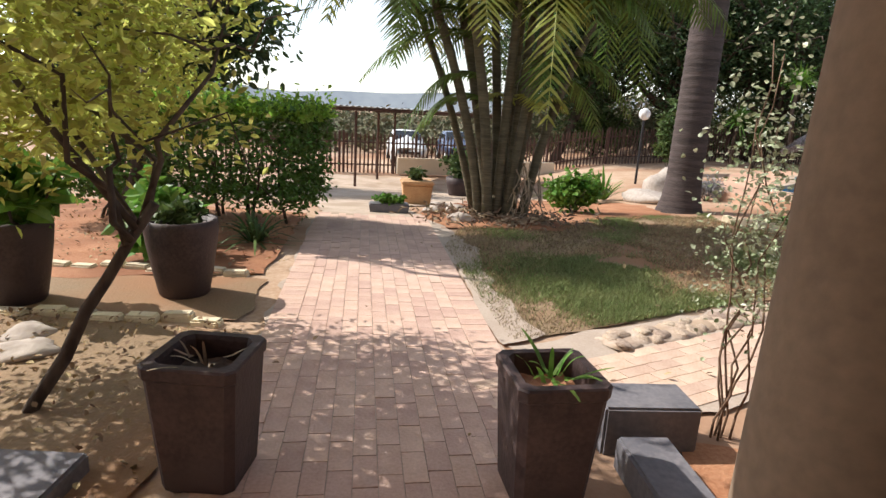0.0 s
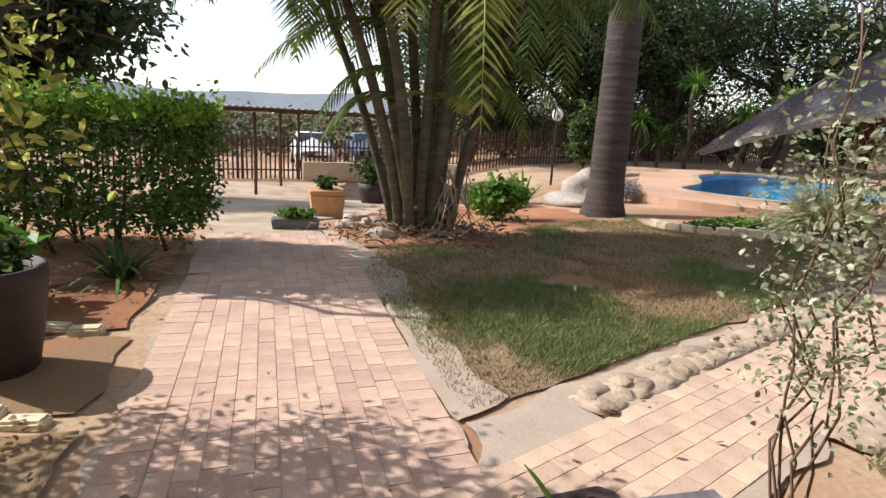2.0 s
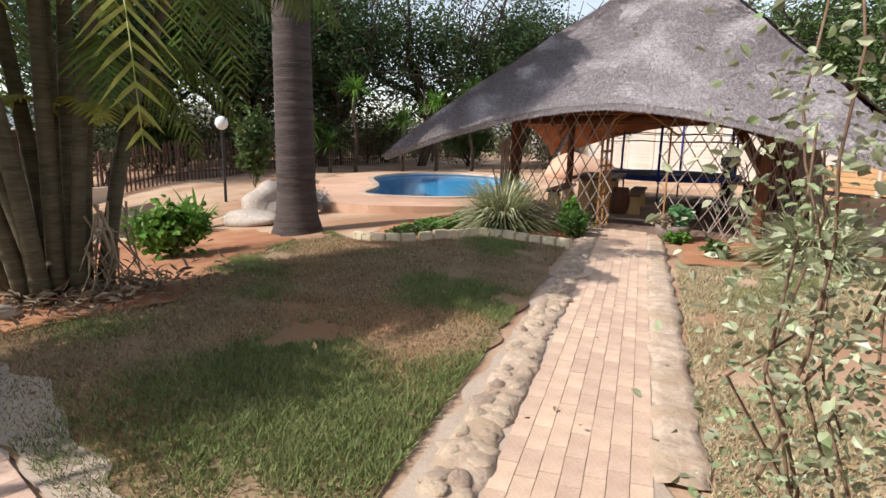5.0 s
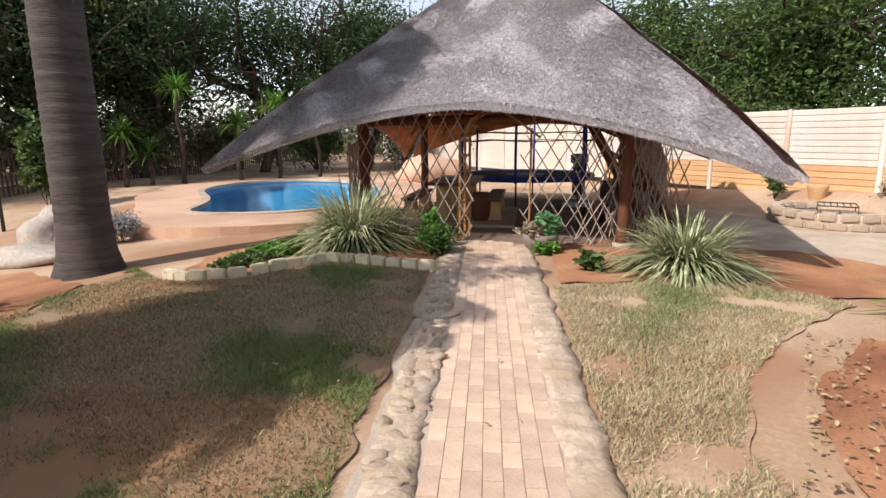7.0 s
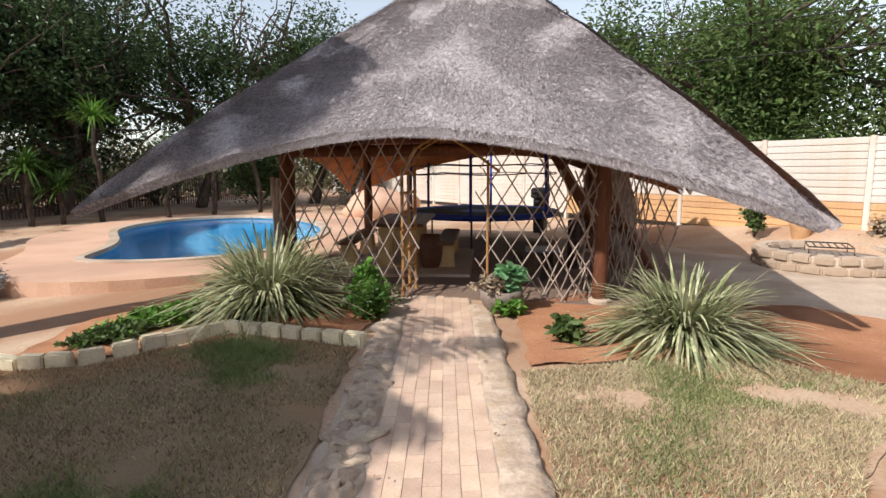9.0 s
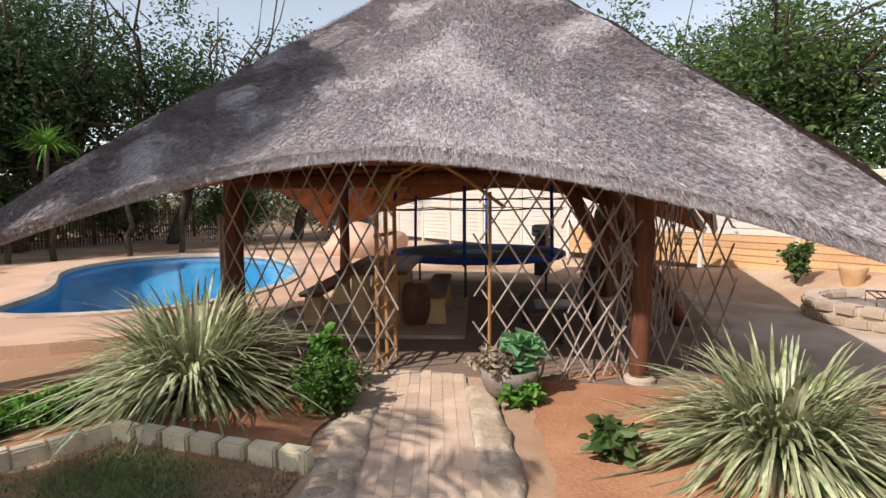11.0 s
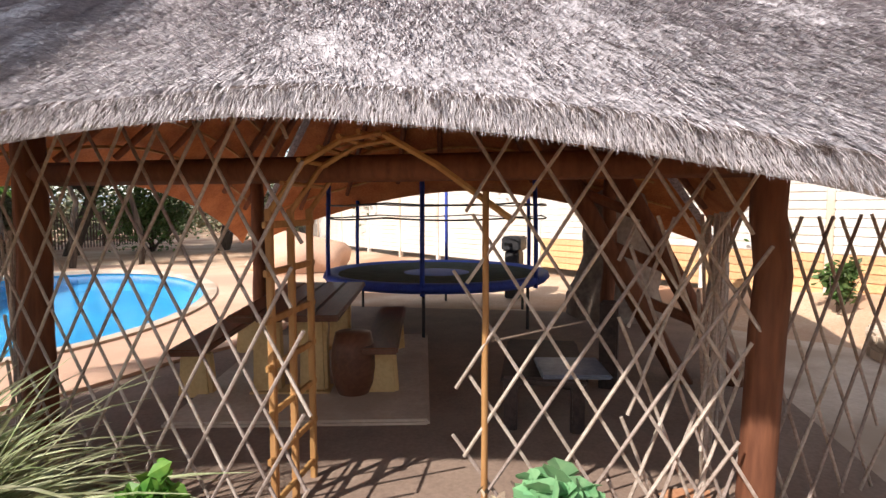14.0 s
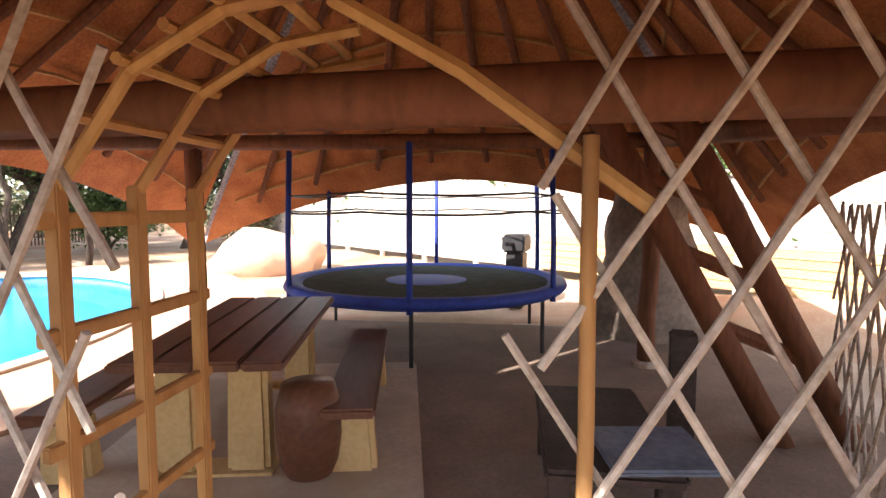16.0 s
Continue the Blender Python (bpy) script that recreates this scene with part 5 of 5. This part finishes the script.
# ---- gate, carport and parked cars ----
def carport():
    z0 = gz(-2.6, 17.3)
    root = empty("carport", (-2.6, 17.3, z0), "brown steel carport with a flat sheet roof", "carport", "", -10)
    for x in (0.0, 4.2):
        for y in (0.0, 2.4, 4.6):
            obj("post", *tube([(x, y, -0.1), (x, y, 2.28)], 0.045, 8), M_FENCE, root)
    for y in (-0.35, 4.9):
        obj("beam", *box(2.0, y, 2.34, 5.4, 0.07, 0.09, 0.008), M_FENCE, root)
    for x in (-0.65, 0.7, 2.0, 3.3, 4.65):
        obj("purlin", *box(x, 2.3, 2.33, 0.07, 5.1, 0.12, 0.006), M_FENCE, root)
    n = 60
    V = [(-0.75 + 5.5 * i / n, y, 2.42 + 0.018 * (1 if i % 2 else -1)) for y in (-0.5, 5.1) for i in range(n + 1)]
    V += [(x, y, z - 0.01) for x, y, z in V]
    F = [[i, i + 1, n + 2 + i, n + 1 + i] for i in range(n)] + [[2 * n + 2 + i + 1, 2 * n + 2 + i, 3 * n + 3 + i, 3 * n + 3 + i + 1] for i in range(n)]
    obj("roof_sheet", V, F, M_SHEETR, root)


carport()
tagged(obj("low_boundary_wall", *box(1.5, 22.3, -0.6, 6.5, 0.22, 0.62, 0.01, 15), M_HOUSE), "low cream boundary wall under the fence", kind="structure")


def car(at, turn, paint, label):
    root = empty("parked_car", at, label, "car", "cars beyond the fence", turn)
    sect = [(-2.0, 0.5, 0.75, 0.62), (-1.85, 0.38, 0.85, 0.74), (-1.0, 0.3, 0.93, 0.82), (-0.6, 0.3, 1.05, 0.82), (0.1, 0.3, 1.42, 0.8), (1.0, 0.3, 1.45, 0.8), (1.75, 0.35, 1.15, 0.78), (1.95, 0.5, 0.9, 0.7)]
    V, F = [], []
    for x, lo, hi, hw in sect:
        top = 0.72 if hi > 1.1 else 0.93
        V += [(x, -hw, lo), (x, -hw * 1.04, 0.72), (x, -hw * top, hi), (x, 0, hi + 0.04), (x, hw * top, hi), (x, hw * 1.04, 0.72), (x, hw, lo)]
    for i in range(len(sect) - 1):
        for k in range(6):
            F.append([i * 7 + k, i * 7 + k + 1, (i + 1) * 7 + k + 1, (i + 1) * 7 + k])
        F.append([i * 7 + 6, i * 7, (i + 1) * 7, (i + 1) * 7 + 6])
    F += [list(range(7)), list(range(7 * len(sect) - 7, 7 * len(sect)))[::-1]]
    obj("body", V, F, paint, root, smooth=True)
    obj("windscreen", [(-0.62, -0.68, 1.04), (-0.62, 0.68, 1.04), (0.08, 0.56, 1.43), (0.08, -0.56, 1.43), (-0.66, -0.68, 1.03), (-0.66, 0.68, 1.03), (0.04, 0.56, 1.45), (0.04, -0.56, 1.45)], [[4, 5, 6, 7], [0, 1, 5, 4], [2, 3, 7, 6], [0, 4, 7, 3], [1, 2, 6, 5]], M_GLASS, root)
    for sg in (-1, 1):
        obj("side_window", *box(0.5, sg * 0.68, 1.15, 1.3, 0.04, 0.34, 0.03), M_GLASS, root)
        obj("headlight", *box(-1.93, sg * 0.52, 0.7, 0.12, 0.3, 0.13, 0.03), M_LIGHTG, root)
        for x in (-1.25, 1.25):
            V, F = tube([(x, sg * 0.72 - 0.1, 0.3), (x, sg * 0.72 + 0.1, 0.3)], 0.3, 18)
            w = obj("wheel", V, F, M_RUBBER, root)
            obj("rim", *tube([(x, sg * 0.72 - 0.11, 0.3), (x, sg * 0.72 + 0.11, 0.3)], 0.17, 14), M_SHEETR, w, "grey metal rim")
    obj("grille", *box(-1.97, 0, 0.55, 0.08, 0.9, 0.14, 0.02), M_BLACK, root)


car((-1.7, 27.5, -0.95), 100, M_CARW, "white hatchback parked beyond the fence")
car((0.8, 29.5, -0.95), 100, M_CARD, "dark blue car parked beyond the fence")

lamp = empty("garden_lamp", (6.3, 18.0, gz(6.3, 18)), "garden lamp post with a white globe", "lamp")
obj("post", *tube([(0, 0, -0.1), (0, 0, 2.0)], 0.04, 9), M_BLACK, lamp)
obj("globe", *lathe([(0.03, 1.98), (0.13, 2.04), (0.18, 2.16), (0.15, 2.28), (0.06, 2.35), (0.0, 2.36)], 16), M_LIGHTG, lamp, smooth=True)
for k, z in enumerate((4.4, 5.1)):
    pts = [Vector((20.5, 14, z + 0.4)).lerp(Vector((11.5, -14, z)), i / 14) - Vector((0, 0, 0.7 * math.sin(math.pi * i / 14))) for i in range(15)]
    tagged(obj("power_line", *tube(pts, 0.012, 4), M_BLACK), "thin sagging power line above the wall", "cable", "power lines")

# ---- grass, leaf litter, distance ----
def blades(name, poly, n, material, label, seed, wet, h=0.05):
    """Short grass, thick where the lawn is green and thin where it is worn."""
    rng = np.random.default_rng(seed)
    xs, ys = [p[0] for p in poly], [p[1] for p in poly]
    V, F = [], []
    while len(F) < n:
        x, y = rng.uniform(min(xs), max(xs)), rng.uniform(min(ys), max(ys))
        green = noise.noise((x * 0.9, y * 0.9, 11)) + 0.12 * noise.noise((x * 5, y * 5, 2)) + 0.75 * max(0.0, 1 - math.hypot(x - 1.5, y - 4.5) / 2.6) - 0.41
        if (green > rng.normal() * 0.16) != wet or not inside(x, y, poly) or noise.noise((x * 1.6, y * 1.6, 40)) + 0.25 * noise.noise((x * 7, y * 7, 4)) < -0.36 + rng.normal() * 0.1:
            continue
        z = gz(x, y) + 0.002
        w = rng.uniform(0, math.pi)
        L = h * rng.uniform(0.5, 1.5)
        dx, dy = math.cos(w) * 0.0045, math.sin(w) * 0.0045
        o = len(V)
        V += [(x - dx, y - dy, z), (x + dx, y + dy, z), (x + rng.normal() * L * 0.5, y + rng.normal() * L * 0.5, z + L * 0.8)]
        F.append([o, o + 1, o + 2])
    obj(name, V, F, material, None, label, category="grass", kind="stuff")


blades("lawn_grass", LAWN, 60000, M_GRASSG, "short green grass of the main lawn", 201, True)
blades("dry_grass", LAWN, 48000, M_GRASSB, "short dry grass of the main lawn", 202, False, 0.035)
blades("lawn_grass", LAWN2, 7000, M_GRASSG, "short green grass beside the path", 203, True)
blades("dry_grass", LAWN2, 45000, M_GRASSD, "straw-coloured dry grass beside the path", 204, False, 0.045)


def litter(poly, n, seed, label):
    rng = np.random.default_rng(seed)
    xs, ys = [p[0] for p in poly], [p[1] for p in poly]
    P = []
    while len(P) < n:
        x, y = rng.uniform(min(xs), max(xs)), rng.uniform(min(ys), max(ys))
        if inside(x, y, poly):
            P.append((x, y, gz(x, y) + 0.03 + 0.02 * rng.random()))
    obj("leaf_litter", *leaves(P, 0.038, rng, 1.8, 0.0, 2.5), M_LEAFLIT, None, label, category="leaves", kind="stuff")


litter([(-1.1, 1.6), (-1.3, 3.6), (-4.4, 3.6), (-4.4, 1.4)], 1300, 210, "dry leaves strewn over the dusty bed")
litter([(1.3, 1.6), (2.0, 2.4), (4.0, 2.9), (6.4, 2.9), (6.5, 1.0), (3, 0)], 1700, 211, "dry leaves strewn over the rose bed")
litter([(-1.4, 4.8), (-1.8, 7.6), (-5, 7.8), (-5, 4.8)], 700, 212, "dry leaves on the red soil")
litter([(-0.9, 1.2), (-1.5, 7.5), (0.0, 7.5), (6, 5.3), (8.5, 6.6), (6, 4.9), (0.6, 1.5)], 70, 213, "few dry leaves lying on the paving")


def distance():
    rng = np.random.default_rng(220)
    P, C = [], []
    for _ in range(3200):
        d = 32 + 260 * rng.random() ** 1.6
        w = rng.uniform(-0.55, 1.2)
        x, y = d * math.sin(w), d * math.cos(w)
        if y < 31:
            continue
        r = rng.uniform(0.5, 1.5)
        z = gz(x, 60) - (0.0 if x > 12 else 0.0)
        c = np.array([x, y, z + r * 0.8])
        P.append(c + rng.normal(size=(40, 3)) * np.array([r * 0.5, r * 0.5, r * 0.38]))
    for _ in range(420):
        d, w = rng.uniform(36, 75), rng.uniform(-0.5, 1.2)
        r = rng.uniform(1.2, 2.2) if w < 0.12 else rng.uniform(2.4, 4.2)
        c = np.array([d * math.sin(w), d * math.cos(w), gz(d * math.sin(w), 60) + r * 0.5])
        if c[1] > 31:
            P.append(c + rng.normal(size=(130, 3)) * np.array([r * 0.55, r * 0.55, r * (0.16 if w < 0.12 else 0.5)]))
    obj("bushveld", *leaves(np.concatenate(P), 0.3, rng, 1.6, 0.1), M_BUSH, None, "dry grey-green bush spreading to the hills", category="bush", kind="stuff")
    # far ridge; its haze is only base colour
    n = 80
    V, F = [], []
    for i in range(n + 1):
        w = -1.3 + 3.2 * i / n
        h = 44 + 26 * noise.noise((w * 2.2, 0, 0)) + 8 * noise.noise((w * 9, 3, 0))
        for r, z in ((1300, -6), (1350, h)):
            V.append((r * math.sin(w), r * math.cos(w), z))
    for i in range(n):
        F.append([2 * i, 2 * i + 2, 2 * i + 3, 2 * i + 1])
    obj("backdrop", V, F, M_HILL, None, "hills on the horizon, blue haze painted into their colour", True, kind="structure")


distance()


# ---- paving, piece by piece ----
def paver_mesh(name, lx, ly, material):
    V, F = box(0, 0, 0.0, lx, ly, 0.06, 0.0)
    top = [i for i, v in enumerate(V) if v.z > 0]
    W = [Vector((v.x * 0.985, v.y * 0.992, v.z)) if i in top else Vector((v.x, v.y, v.z - 0.0)) for i, v in enumerate(V)]
    me = bpy.data.meshes.new(name)
    me.from_pydata([tuple(w) for w in W], [], F)
    me.materials.append(material)
    return me, W, F


def paving(name, label, origin, heading, width, length, cols, bl, border, near, mats):
    """Running-bond pavers, long side along the walk, with a cross-laid border."""
    root = empty(name, (0, 0, 0), label, "")
    tagged(root, kind="structure")
    base = pose(*origin, 0, 0, heading)
    inner = width - 2 * border
    cw = inner / cols
    me, W, F = paver_mesh("paver", cw - 0.0025, bl - 0.0035, mats[0])
    rest = []
    if border:
        me2, W2, F2 = paver_mesh("edge_paver", border - 0.0025, cw - 0.0035, mats[0])

    def lay(x, y, mesh, W, F, nm):
        q = base @ Vector((x, y, 0))
        z = gz(q.x, q.y) - 0.0145 + random.uniform(-0.0015, 0.0015)
        m = pose(q.x, q.y, z, random.uniform(-0.5, 0.5), random.uniform(-0.5, 0.5), heading + random.uniform(-0.8, 0.8))
        if near[0] < y < near[1]:
            ob = new(nm, mesh)
            ob.parent, ob.matrix_basis = root, m
        else:
            rest.append(([m @ w for w in W], F))

    for c in range(cols):
        for r in range(int(length / bl)):
            lay(-inner / 2 + (c + 0.5) * cw, (r + 0.5 + 0.5 * (c % 2) + 0.12 * math.sin(c * 2.3)) * bl, me, W, F, "paver")
    if border:
        for r in range(int(length / cw)):
            for sg in (-1, 1):
                lay(sg * (width - border) / 2, (r + 0.5) * cw, me2, W2, F2, "edge_paver")
    obj("far_pavers", *join(rest), mats[1], root, kind="stuff")


paving("main_path", "pinkish clay paver path leading towards the gate", (0.02, 0.9, 0), 7.75, 1.56, 7.3, 11, 0.215, 0.2, (1.3, 3.9), (M_PAVER, M_PAVER_J))
paving("side_path", "buff paver path leading to the thatched pavilion", (0.4, 2.594, 0), -62.0, 0.70, 9.5, 7, 0.24, 0.0, (0.2, 5.8), (M_BUFF, M_BUFF_J))
